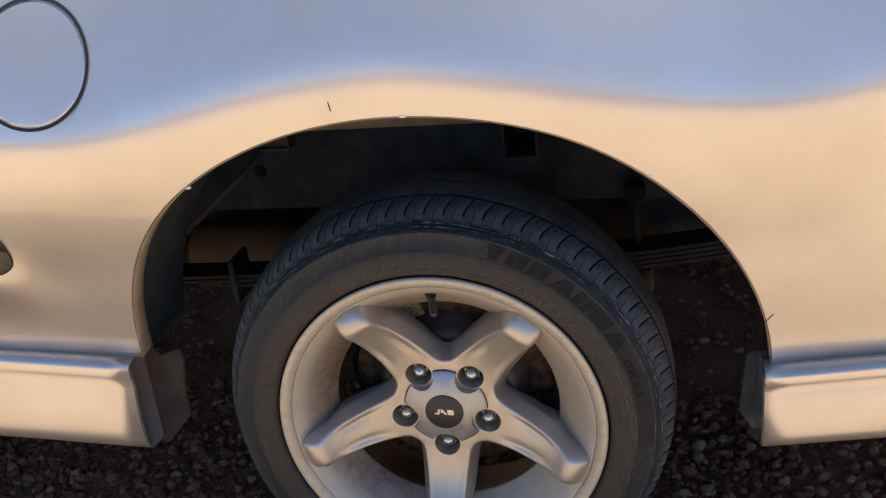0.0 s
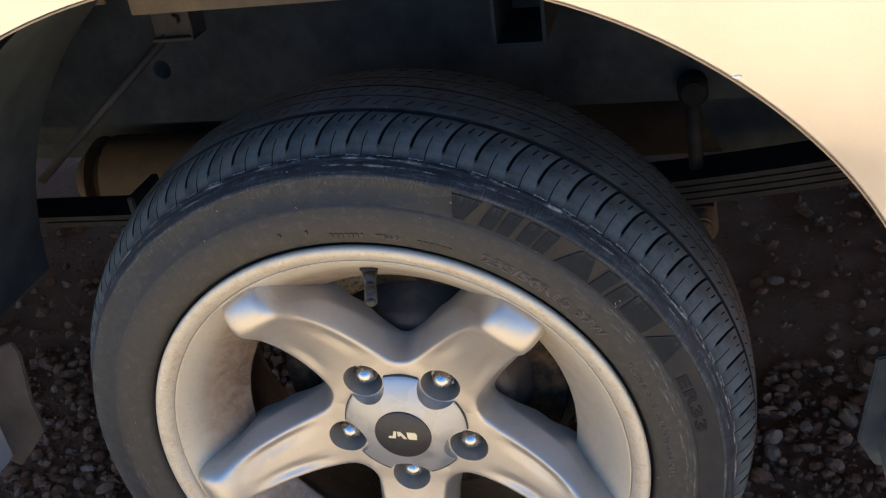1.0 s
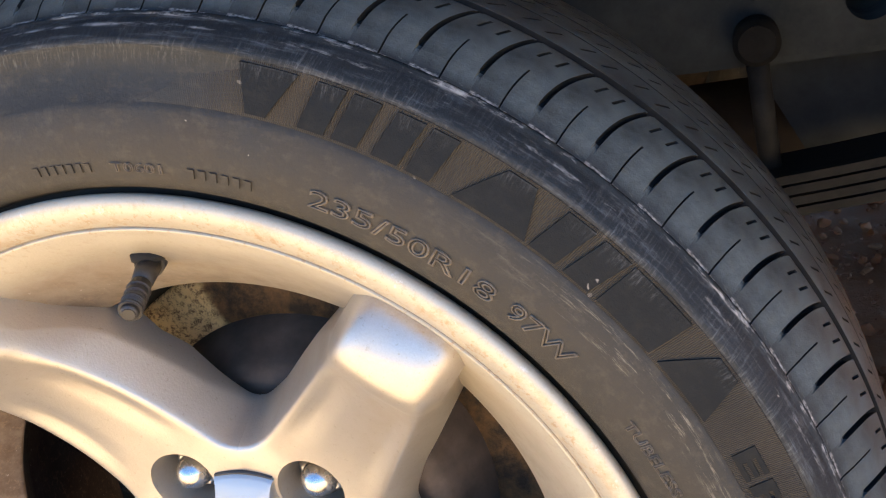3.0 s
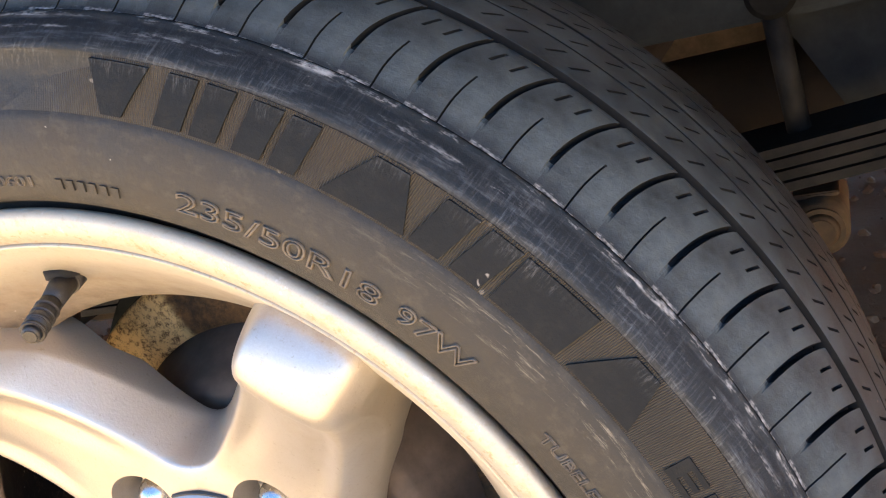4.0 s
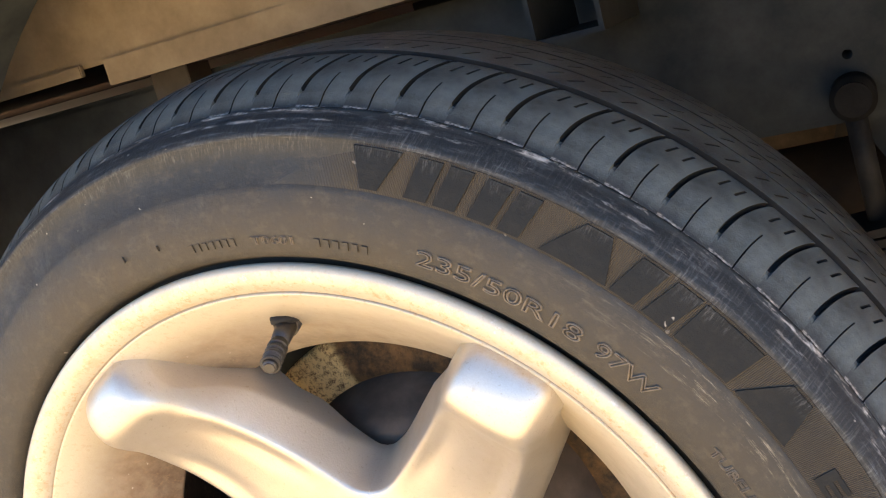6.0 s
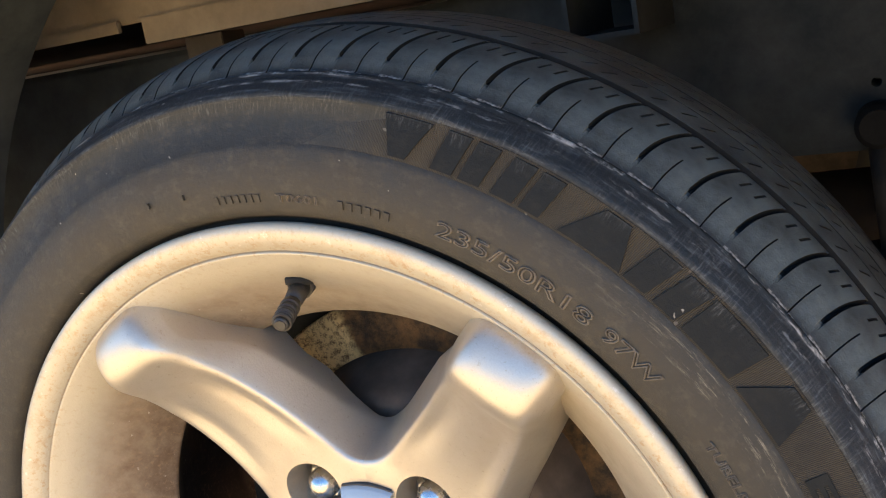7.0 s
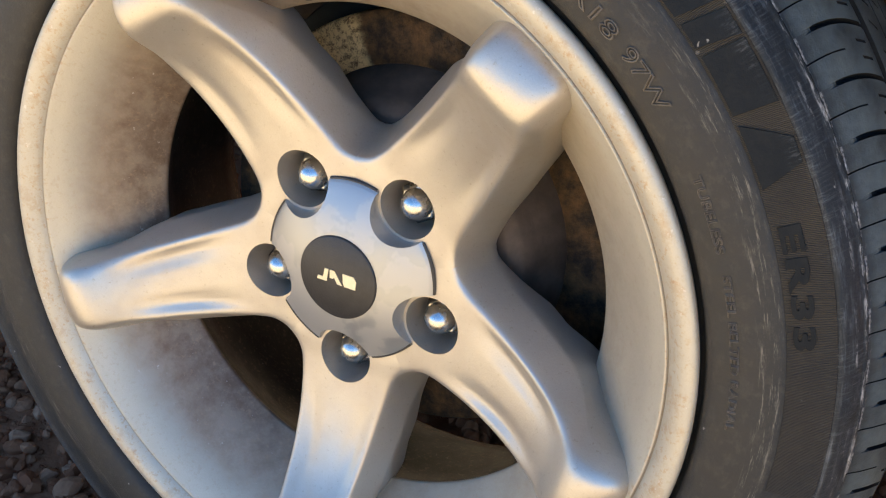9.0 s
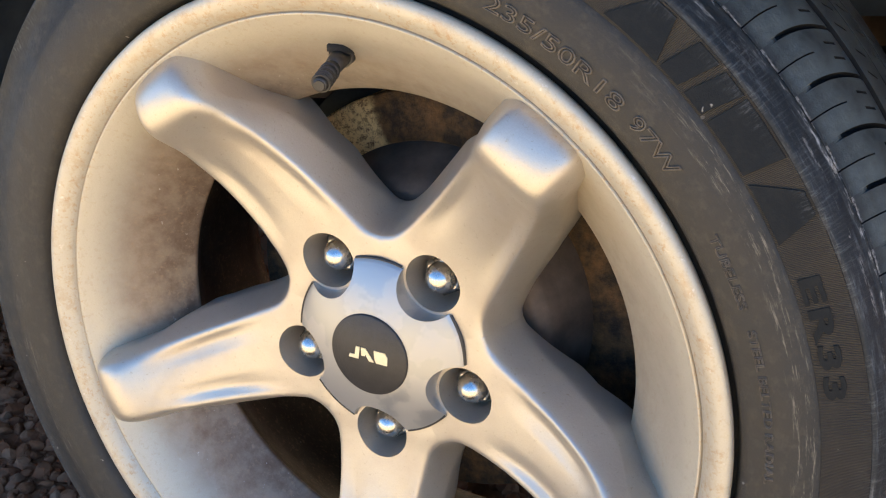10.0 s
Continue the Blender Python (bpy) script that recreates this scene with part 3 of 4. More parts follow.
# plain slabs and wedges stand for the maker's mark
FUNNEL = [(0.22, 0.0), (0.0, 1.0), (1.0, 1.0), (0.58, 0.0)]
SLANT = [(0.0, 0.0), (0.28, 1.0), (1.0, 1.0), (0.72, 0.0)]
WEDGE = [(0.0, 0.0), (0.42, 1.0), (0.78, 1.0), (1.0, 0.0)]
COUNTER = [(0.0, 0.0), (0.06, 1.0), (1.0, 1.0), (0.94, 0.0)]
for shape, a_left, a_right in (
    (FUNNEL, 75.3, 70.6), (SLANT, 69.9, 66.8), (SLANT, 67.0, 64.0), (SLANT, 63.6, 60.5), (SLANT, 60.7, 57.8),
    (WEDGE, 56.6, 50.0), (SLANT, 49.6, 46.2), (SLANT, 46.3, 42.9), (COUNTER, 42.9, 36.7), (WEDGE, 36.1, 29.9),
):
    part("raised_mark", bent(shape, a_left, 0.2895, 0.0192, a_left - a_right), LETTER, wheel)


def words(text, a_left, a_right, r0, height, ridge, bold=0.0):
    """Raised lettering bent round the sidewall, read clockwise: outlines alone, or bold and filled."""
    cu = bpy.data.curves.new("words", "FONT")
    cu.body, cu.size, cu.fill_mode, cu.bevel_depth, cu.bevel_resolution, cu.resolution_u = text, 1.0, "NONE", 0.03, 1, 3
    if bold:
        cu.fill_mode, cu.bevel_depth, cu.extrude, cu.offset, cu.space_character = "BOTH", 0.0, 0.03, bold, 1.12
    ob = new("tmp", cu)
    bpy.context.view_layer.update()
    me = bpy.data.meshes.new_from_object(ob.evaluated_get(bpy.context.evaluated_depsgraph_get()))
    bpy.data.objects.remove(ob)
    xs = [v.co.x for v in me.vertices]
    ys = [v.co.y for v in me.vertices]
    x0, x1, y0, y1 = min(xs), max(xs), min(ys), max(ys)
    for v in me.vertices:
        r = r0 + (v.co.y - y0) / (y1 - y0) * height
        a = radians(a_left + (a_right - a_left) * (v.co.x - x0) / (x1 - x0))
        v.co = (r * math.cos(a), side_y(r) - 0.0002 + v.co.z / 0.03 * ridge, r * math.sin(a))
    me.materials.clear()
    return me


MUDDY = plain("dusty_raised_rubber", (0.055, 0.046, 0.036), (0.15, 0.125, 0.094), 0.75, 0.0, 150.0)
part("lettering", words("ER33", 26.2, 14.1, 0.2908, 0.0100, 0.0009, 0.035), LETTER, wheel, "raised bold dark pattern code")
part("lettering", words("235/50R18", 67.6, 49.1, 0.2592, 0.0085, 0.0009), MUDDY, wheel, "raised outline tyre size")
part("lettering", words("97W", 47.6, 40.4, 0.2596, 0.0085, 0.0009), MUDDY, wheel, "raised outline tyre rating")
part("lettering", words("T0601", 87.4, 82.0, 0.2578, 0.0046, 0.0006), MUDDY, wheel)
part("lettering", words("TUBELESS", 33.1, 24.6, 0.2615, 0.0048, 0.0006), MUDDY, wheel)
part("lettering", words("STEEL BELTED RADIAL", 22.2, 4.0, 0.2620, 0.0044, 0.0006), MUDDY, wheel)
for a_left, a_right, n in ((96.0, 89.2, 7), (79.4, 72.6, 6)):
    wide = (a_left - a_right) / n
    for k in range(n):
        part("small_raised_bar", bent([(0, 0), (0, 1), (1, 1), (1, 0)], a_left - k * wide, 0.2578, 0.0042, wide * 0.6, 0.0004), RUBBER, wheel)

for a_nub, r_nub in ((106.0, 0.2655), (100.6, 0.2640)):
    part("small_raised_bar", bent([(0, 0), (0, 1), (1, 1), (1, 0)], a_nub, r_nub, 0.0030, 0.5, 0.0010), RUBBER, wheel)

# -- rim --
LIP = [(0.2330, -0.0200), (0.2420, -0.0310), (0.2450, -0.0360), (0.2456, -0.0396), (0.2446, -0.0418), (0.2425, -0.0430), (0.2392, -0.0430), (0.2352, -0.0414), (0.2312, -0.0380), (0.2290, -0.0353), (0.2284, -0.0332), (0.2278, -0.0332), (0.2274, -0.0348), (0.2264, -0.0342)]
BARREL = fine([(0.2264, -0.0342), (0.2228, -0.0310), (0.2160, -0.0238), (0.2025, -0.0060), (0.1868, 0.0130), (0.1735, 0.0295)], 4) + [(0.1727, 0.0312), (0.1735, 0.0330), (0.1850, 0.0470), (0.2020, 0.0700), (0.2100, 0.1000), (0.2180, 0.1500), (0.2340, 0.1830), (0.2400, 0.1850)]
part("rim", revolve("rim", LIP + BARREL[1:], 256), RIM, wheel, "silver rim lip and barrel with brown brake dust and coloured-in shade")

FRONT = [(0.020, 0.020), (0.060, 0.0155), (0.078, 0.0145), (0.095, 0.0115), (0.115, 0.0060), (0.135, -0.0015), (0.155, -0.0115), (0.168, -0.0210), (0.178, -0.0310), (0.184, -0.0390), (0.190, -0.0458), (0.197, -0.0492), (0.206, -0.0490), (0.2135, -0.0464), (0.2195, -0.0424), (0.2240, -0.0374), (0.2282, -0.0300)]
WIDTH = [(0.0646, 0.0469), (0.0664, 0.0447), (0.069, 0.0420), (0.0725, 0.0395), (0.078, 0.0370), (0.086, 0.0351), (0.098, 0.0333), (0.115, 0.0310), (0.135, 0.0288), (0.155, 0.0268), (0.175, 0.0252), (0.190, 0.0245), (0.205, 0.0244), (0.218, 0.0238), (0.2295, 0.0215)]


CREASE = [(0.0646 + 0.0011 * i, curve_at(WIDTH, 0.0646 + 0.0011 * i)) for i in range(151)]


def off_crease(s, p):
    """How far a place lies outside the edge of the spoke's front."""
    best = 1.0
    for (s0, p0), (s1, p1) in zip(CREASE, CREASE[1:]):
        if abs(s0 - s) > 0.03:
            continue
        ds, dp = s1 - s0, p1 - p0
        t = min(1.0, max(0.0, ((s - s0) * ds + (p - p0) * dp) / (ds * ds + dp * dp)))
        best = min(best, math.hypot(s - s0 - ds * t, p - p0 - dp * t))
    return best


def spoke_mesh():
    """One spoke with its fifth of the hub: a concave ramp that ends in a rounded knee on the lip, with wide sloping flanks that meet in a saddle."""
    t36 = math.tan(radians(36))
    ss = [0.030, 0.042, 0.052, 0.058, 0.0630] + [0.0646 + 0.0011 * i for i in range(42)] + [0.1115 + 0.0035 * i for i in range(20)] + [0.180 + 0.002 * i for i in range(25)]
    inner = (0.0, 0.2, 0.4, 0.58, 0.72, 0.82, 0.90, 0.96)
    outer = (0.0, 0.06, 0.13, 0.22, 0.34, 0.48, 0.62, 0.76, 0.88, 1.0)
    rows = []
    for s in ss:
        f = curve_at(FRONT, s)
        knee = smooth(0.158, 0.192, s)
        waist = math.sin(math.pi * min(1.0, max(0.0, (s - 0.080) / 0.112))) ** 2
        wedge = s < 0.0645
        edge = s * t36
        w = edge if wedge else min(edge, curve_at(WIDTH, s))
        reach = 0.0138 - 0.0018 * smooth(0.080, 0.105, s) + 0.0010 * waist - 0.0070 * knee
        # where the flank ends: at its full reach, or where it runs into the next spoke's
        lo, hi = w, min(edge, w + 0.03)
        if not wedge and off_crease(s, hi) > reach:
            for _ in range(22):
                mid = (lo + hi) / 2
                lo, hi = (mid, hi) if off_crease(s, mid) < reach else (lo, mid)
        stop = hi
        back = max(0.043, min(0.050, f + 0.047))
        steep = 2.4 - 0.2 * waist + 1.6 * knee
        round_off = 0.0012 + 0.0034 * knee

        def depth(p, e):
            drop = steep * (math.hypot(e, round_off) + e) / 2
            # a shallow flute runs along each edge of the front between hub and knee
            flute = 0.0036 * waist * math.exp(-((e + 0.0105) / 0.0050) ** 2) if e < 0 else 0.0
            return f + flute + drop + 0.0010 * waist * (1 - (p / max(w, 0.01)) ** 2)

        half = []
        for u in inner:
            p = w * u
            e = -0.05 if wedge else -off_crease(s, p)
            half.append((p, depth(p, e)))
        for u in outer:
            p = w + (stop - w) * u
            half.append((p, min(back - 0.001, depth(p, -0.05 if wedge else off_crease(s, p)))))
        half.append((stop, back))
        rows.append([(s, y, -p) for p, y in reversed(half)] + [(s, y, p) for p, y in half[1:]])
    k = len(rows[0])
    verts = [v for r in rows for v in r]
    faces = [(j * k + i, j * k + i + 1, (j + 1) * k + i + 1, (j + 1) * k + i) for j in range(len(rows) - 1) for i in range(k - 1)]
    # back and ends
    for j in range(len(rows) - 1):
        faces.append((j * k + k - 1, j * k, (j + 1) * k, (j + 1) * k + k - 1))
    faces.append(tuple(range(k - 1, -1, -1)))
    faces.append(tuple((len(rows) - 1) * k + i for i in range(k)))
    bm = bmesh.new()
    vs = [bm.verts.new(v) for v in verts]
    for f in faces:
        bm.faces.new([vs[i] for i in f])
    bmesh.ops.remove_doubles(bm, verts=bm.verts, dist=0.000004)
    bmesh.ops.recalc_face_normals(bm, faces=bm.faces)
    me = bm_mesh(bm, "spoke", smooth=True)
    pocket = bmesh.new()
    tube((0.0675, -0.02, 0), (0.0675, 0.0500, 0), 0.0235, 0.0168, 40, pocket)
    bmesh.ops.recalc_face_normals(pocket, faces=pocket.faces)
    out = cut(me, bm_mesh(pocket, "pocket", True))
    out.shade_smooth()
    out.set_sharp_from_angle(angle=radians(42))
    out.materials.append(ALLOY)
    return out


spoke_data = spoke_mesh()
for k in range(5):
    part("spoke", spoke_data, ALLOY, wheel, at=pose(0, 0, 0, 0, -(54 + 72 * k), 0))


def lug_nut_mesh():
    bm = bmesh.new()
    tube((0, 0.050, 0), (0, 0.0315, 0), 0.0150, 0.0150, 6, bm)
    tube((0, 0.0315, 0), (0, 0.0282, 0), 0.0150, 0.0118, 6, bm)
    dome = [(0.0109 * math.cos(t), 0.0290 - 0.0125 * math.sin(t)) for t in [radians(a) for a in range(0, 91, 9)]]
    n = 28
    rings = [[bm.verts.new((r * math.cos(math.tau * i / n), y, r * math.sin(math.tau * i / n))) for i in range(n)] for r, y in dome[:-1]]
    tip = bm.verts.new((0, dome[-1][1], 0))
    for a, b in zip(rings, rings[1:]):
        for i in range(n):
            bm.faces.new((a[i], a[(i + 1) % n], b[(i + 1) % n], b[i])).smooth = True
    for i in range(n):
        bm.faces.new((rings[-1][i], rings[-1][(i + 1) % n], tip)).smooth = True
    bmesh.ops.recalc_face_normals(bm, faces=bm.faces)
    me = bm_mesh(bm, "lug_nut")
    me.materials.append(CHROME)
    return me


nut_data = lug_nut_mesh()
for k in range(5):
    a = radians(54 + 72 * k)
    part("lug_nut", nut_data, CHROME, wheel, "chrome acorn nut" if k == 0 else "", at=pose(0.0675 * math.cos(a), 0, 0.0675 * math.sin(a), 0, 17 * k, 0))


def cap_mesh():
    prof = fine([(0.0, 0.0010), (0.0150, 0.0010), (0.0270, 0.0011), (0.0350, 0.0026), (0.0460, 0.0058), (0.0570, 0.0102), (0.0622, 0.0128)], 4) + [(0.0636, 0.0142), (0.0640, 0.0400), (0.0, 0.0400)]
    me = revolve("centre_cap", prof, 120)
    bm = bmesh.new()
    bm.from_mesh(me)
    bmesh.ops.remove_doubles(bm, verts=bm.verts, dist=0.00005)
    bmesh.ops.recalc_face_normals(bm, faces=bm.faces)
    me = bm_mesh(bm, "centre_cap", True)
    for k in range(5):
        a = radians(54 + 72 * k)
        c, s = math.cos(a), math.sin(a)
        tool = bmesh.new()
        tube((0.0655 * c, -0.012, 0.0655 * s), (0.0695 * c, 0.052, 0.0695 * s), 0.0250, 0.0175, 40, tool)
        bmesh.ops.recalc_face_normals(tool, faces=tool.faces)
        me = cut(me, bm_mesh(tool, "scoop", True))
    me.shade_smooth()
    me.set_sharp_from_angle(angle=radians(30))
    return me


part("centre_cap", cap_mesh(), CAP, wheel, "satin silver centre cap with five scooped edges")
part("badge_disc", revolve("badge_disc", [(0.0, -0.0004), (0.0285, -0.0004), (0.0293, 0.0002), (0.0296, 0.0024)], 72), BLACK, wheel, "round black badge")
for pts in (
    [(-0.0150, -0.0030), (-0.0144, -0.0012), (-0.0104, -0.0012), (-0.0094, 0.0034), (-0.0064, 0.0034), (-0.0076, -0.0030)],
    [(-0.0055, 0.0034), (-0.0020, 0.0034), (0.0045, -0.0030), (0.0008, -0.0030), (-0.0020, 0.0002), (-0.0028, -0.0008), (-0.0052, -0.0008)],
    [(0.0045, 0.0034), (0.0130, 0.0034), (0.0150, 0.0012), (0.0146, -0.0030), (0.0062, -0.0030), (0.0050, -0.0010)],
):
    part("badge_mark", extrude_shape([(x, z * 1.4) for x, z in pts], 0.0012), GOLD, wheel, at=pose(0, -0.0010, 0))

stem = bmesh.new()
base_at, tip_at = Vector((-0.011, -0.004, 0.1995)), Vector((0.0005, -0.0455, 0.1900))
way = (tip_at - base_at).normalized()
tube(base_at - way * 0.008, base_at + way * 0.004, 0.0085, 0.0072, 20, stem)
tube(base_at + way * 0.004, base_at + way * 0.020, 0.0062, 0.0050, 20, stem)
tube(base_at + way * 0.020, tip_at - way * 0.003, 0.0052, 0.0052, 14, stem, 0.0006)
for k in range(4):
    tube(base_at + way * (0.024 + 0.005 * k), base_at + way * (0.0262 + 0.005 * k), 0.0058, 0.0058, 14, stem, 0.0004)
tube(tip_at - way * 0.003, tip_at, 0.0048, 0.0036, 14, stem, 0.0006)
# black disc put in for the dark, shadowed hole round the valve
hole_disc = tube((-0.011, -0.004, 0.2065), (-0.011, -0.0050, 0.1998), 0.0092, 0.0085, 28, None, 0.001)
part("valve_hole_disc", hole_disc, SEAL, wheel)
part("valve_stem", stem, BLACK, wheel, "black rubber valve stem with its cap")

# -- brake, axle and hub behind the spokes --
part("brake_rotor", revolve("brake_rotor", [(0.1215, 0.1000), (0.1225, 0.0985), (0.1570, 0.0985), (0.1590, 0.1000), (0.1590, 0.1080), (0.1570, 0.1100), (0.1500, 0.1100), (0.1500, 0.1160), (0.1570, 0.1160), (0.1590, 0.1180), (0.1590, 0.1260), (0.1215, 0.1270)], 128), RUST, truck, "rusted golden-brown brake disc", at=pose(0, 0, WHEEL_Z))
part("hub", revolve("hub", fine([(0.0, 0.0580), (0.0850, 0.0585), (0.0990, 0.0600), (0.1060, 0.0660)], 3) + fine([(0.1090, 0.0740), (0.1170, 0.0900), (0.1215, 0.1010)], 3), 96), HUBIRON, truck, "dark iron brake disc hub", at=pose(0, 0, WHEEL_Z))
part("brake_shield", revolve("brake_shield", [(0.06, 0.150), (0.165, 0.146), (0.178, 0.140), (0.180, 0.143), (0.166, 0.150), (0.06, 0.156)], 96), CHASSIS, truck, at=pose(0, 0, WHEEL_Z))
cal = box(0.150, 0.188, 0.108, 0.175, -0.075, 0.040, 0.012)
box(0.160, 0.176, 0.100, 0.110, -0.040, 0.015, 0.004, cal)
CALIPER = plain("dirty_cast_iron", (0.060, 0.057, 0.053), (0.12, 0.112, 0.10), 0.6, 0.2, 50.0, 0.001)
part("brake_caliper", cal, CALIPER, truck, "dirty grey iron brake caliper", at=pose(0, 0, WHEEL_Z))
axle = tube((0, 0.15, WHEEL_Z), (0, 1.77, WHEEL_Z), 0.042)
part("axle_tube", axle, CHASSIS, truck)

# -- fender --
ARCH_X, ARCH_A, ARCH_B, ARCH_Z = 0.006, 0.462, 0.446, 0.400


def fender_y(x, z):
    """How far the flared fender stands out at a place."""
    rise = min(1.0, max(0.0, (z - 0.58) / 0.30))
    # the bulge is highest over the axle and dies away to both sides
    side = abs(x) - 0.43
    sink = 0.078 * math.exp(-(side / 0.25) ** 2) if x > 0 or side < 0 else 0.078
    lift = sink * rise * rise * (3 - 2 * rise)
    y = curve_at([(0.40, -0.028), (0.45, -0.030), (0.51, -0.048), (0.60, -0.083), (0.70, -0.122), (0.77, -0.148), (0.85, -0.175), (0.89, -0.181), (0.95, -0.168), (1.05, -0.122), (1.22, -0.020)], z + lift)
    far = max(0.0, abs(x) - 0.46)
    y -= 0.20 * (y + 0.03) * smooth(0.12, 0.5, x)
    y += 0.0022 * noise.noise((x * 4.5, z * 4.5, 3.1)) + 0.0005 * noise.noise((x * 13, z * 13, 7.7))
    # a swelling round the side marker
    y -= 0.020 * math.exp(-((x + 0.640) / 0.055) ** 2 - ((z - 0.610) / 0.050) ** 2)
    return y + (0.8 if x > 0 else 0.35) * (y + 0.03) * -far


def arch_edge(a):
    """The rim of the wheel arch, a little fuller towards the tail."""
    full = 0.011 * math.exp(-((a - 1.08) / 0.33) ** 2)
    return ARCH_X + (ARCH_A + full) * math.cos(a), ARCH_Z + (ARCH_B + full) * math.sin(a)


def arch_flange():
    """The dusty flange turned inwards all along the arch."""
    n, verts = 96, []
    a0, a1 = math.asin((0.438 - ARCH_Z) / ARCH_B), math.pi - math.asin((0.449 - ARCH_Z) / ARCH_B)
    for i in range(n + 1):
        a = a0 + (a1 - a0) * i / n
        ex, ez = arch_edge(a)
        for dy, back in ((0.0008, -0.0012), (0.020, -0.0010), (0.034, -0.0004), (0.036, 0.0016)):
            verts.append((ex + math.cos(a) * back, fender_y(ex, ez) + dy, ez + math.sin(a) * back))
    return mesh("arch_flange", verts, [(i * 4 + p, i * 4 + p + 1, i * 4 + p + 5, i * 4 + p + 4) for i in range(n) for p in range(3)])


def fender_mesh():
    n, m = 96, 40
    a0, a1 = math.asin((0.436 - ARCH_Z) / ARCH_B), math.pi - math.asin((0.447 - ARCH_Z) / ARCH_B)
    verts, faces = [], []
    for i in range(n + 1):
        a = a0 + (a1 - a0) * i / n
        ex, ez = arch_edge(a)
        # reach of the panel along this direction
        f = i / n
        if f < 0.22:
            ox, oz = 1.3, 0.436 + (1.22 - 0.436) * (f / 0.22)
            oz += 0.12 * (ox - 0.46) * (1 - f / 0.22)
        elif f > 0.78:
            ox, oz = -1.3, 0.447 + (1.22 - 0.447) * ((1 - f) / 0.22)
            oz += 0.04 * (-ox - 0.46) * (1 - (1 - f) / 0.22)
        else:
            ox, oz = 1.3 - 2.6 * (f - 0.22) / 0.56, 1.22
        for j in range(m + 1):
            t = (j / m) ** 1.8
            x, z = ex + (ox - ex) * t, ez + (oz - ez) * t
            verts.append((x, fender_y(x, z), z))
    k = m + 1
    for i in range(n):
        faces += [(i * k + p, i * k + p + 1, (i + 1) * k + p + 1, (i + 1) * k + p) for p in range(k - 1)]
    return mesh("fender", verts, faces)


fender = part("fender", fender_mesh(), PAINT, truck, "dusty champagne-silver flared rear fender with paint chips on the arch")
flange_lip = part("arch_flange", arch_flange(), DUSTY, truck, "dusty inner flange of the wheel arch")
lip_solid = flange_lip.modifiers.new("thick", "SOLIDIFY")
lip_solid.thickness, lip_solid.offset = 0.0014, 0.0
solid = fender.modifiers.new("thick", "SOLIDIFY")
solid.thickness, solid.offset = 0.002, -1.0


def fuel_door():
    bm = bmesh.new()
    n = 72
    cx, cz = -0.4335, 0.9255
    ring = []
    for r, dy in ((0.0, -0.0003), (0.03, -0.0003), (0.055, -0.0003), (0.073, -0.0003), (0.0775, 0.0002), (0.0779, 0.004)):
        ring.append([bm.verts.new((cx + r * math.cos(math.tau * i / n), 0, cz + 0.93 * r * math.sin(math.tau * i / n))) for i in range(n)] if r else [bm.verts.new((cx, 0, cz))])
        for v in ring[-1]:
            v.co.y = fender_y(v.co.x, v.co.z) + dy
    for a, b in zip(ring, ring[1:]):
        for i in range(n):
            if len(a) == 1:
                bm.faces.new((a[0], b[i], b[(i + 1) % n])).smooth = True
            else:
                bm.faces.new((a[i], b[i], b[(i + 1) % n], a[(i + 1) % n])).smooth = True
    bmesh.ops.recalc_face_normals(bm, faces=bm.faces)
    return bm


def fuel_gap():
    cx, cz, n = -0.4335, 0.9255, 96
    verts = []
    for i in range(n):
        for r in (0.0768, 0.0812):
            x, z = cx + r * math.cos(math.tau * i / n), cz + 0.93 * r * math.sin(math.tau * i / n)
            verts.append((x, fender_y(x, z) - 0.0014, z))
    return mesh("fuel_door_gap", verts, [(2 * i, 2 * i + 1, (2 * i + 3) % (2 * n), (2 * i + 2) % (2 * n)) for i in range(n)])


part("fuel_door", fuel_door(), PAINT, truck, "round fuel filler door")
part("fuel_door_seal", fuel_gap(), SEAL, truck, "black rubber seal round the fuel door")


def skirt(x_near, x_far, slope, top, tall):
    """A moulded side skirt below the fender."""
    prof = fine([(-0.010, 0.4480), (-0.046, 0.4470), (-0.0540, 0.4440), (-0.0565, 0.4390)], 3) + fine([(-0.0555, 0.4280), (-0.0535, 0.4180), (-0.0535, 0.4080), (-0.0556, 0.3950), (-0.0590, 0.3600), (-0.0575, 0.3200), (-0.0520, 0.3020), (-0.0420, 0.2920), (-0.0150, 0.2900), (0.0300, 0.3000)], 3)
    n = 24
    verts = []
    for i in range(n + 1):
        x = x_near + (x_far - x_near) * i / n
        lift = slope * (abs(x) - 0.46)
        verts += [(x, y, top + (z - 0.448) * tall + lift) for y, z in prof]
    k = len(prof)
    faces = [(i * k + p, i * k + p + 1, (i + 1) * k + p + 1, (i + 1) * k + p) for i in range(n) for p in range(k - 1)]
    faces.append(tuple(range(k)))
    return mesh("side_skirt", verts, faces)


for near, far, slope, top, tall in ((-0.464, -1.4, 0.07, 0.448, 1.0), (0.453, 1.3, 0.12, 0.437, 0.78)):
    sk = part("side_skirt", skirt(near, far, slope, top, tall), PAINT, truck, "silver moulded side skirt")
    th = sk.modifiers.new("thick", "SOLIDIFY")
    th.thickness, th.offset = 0.003, 0.0
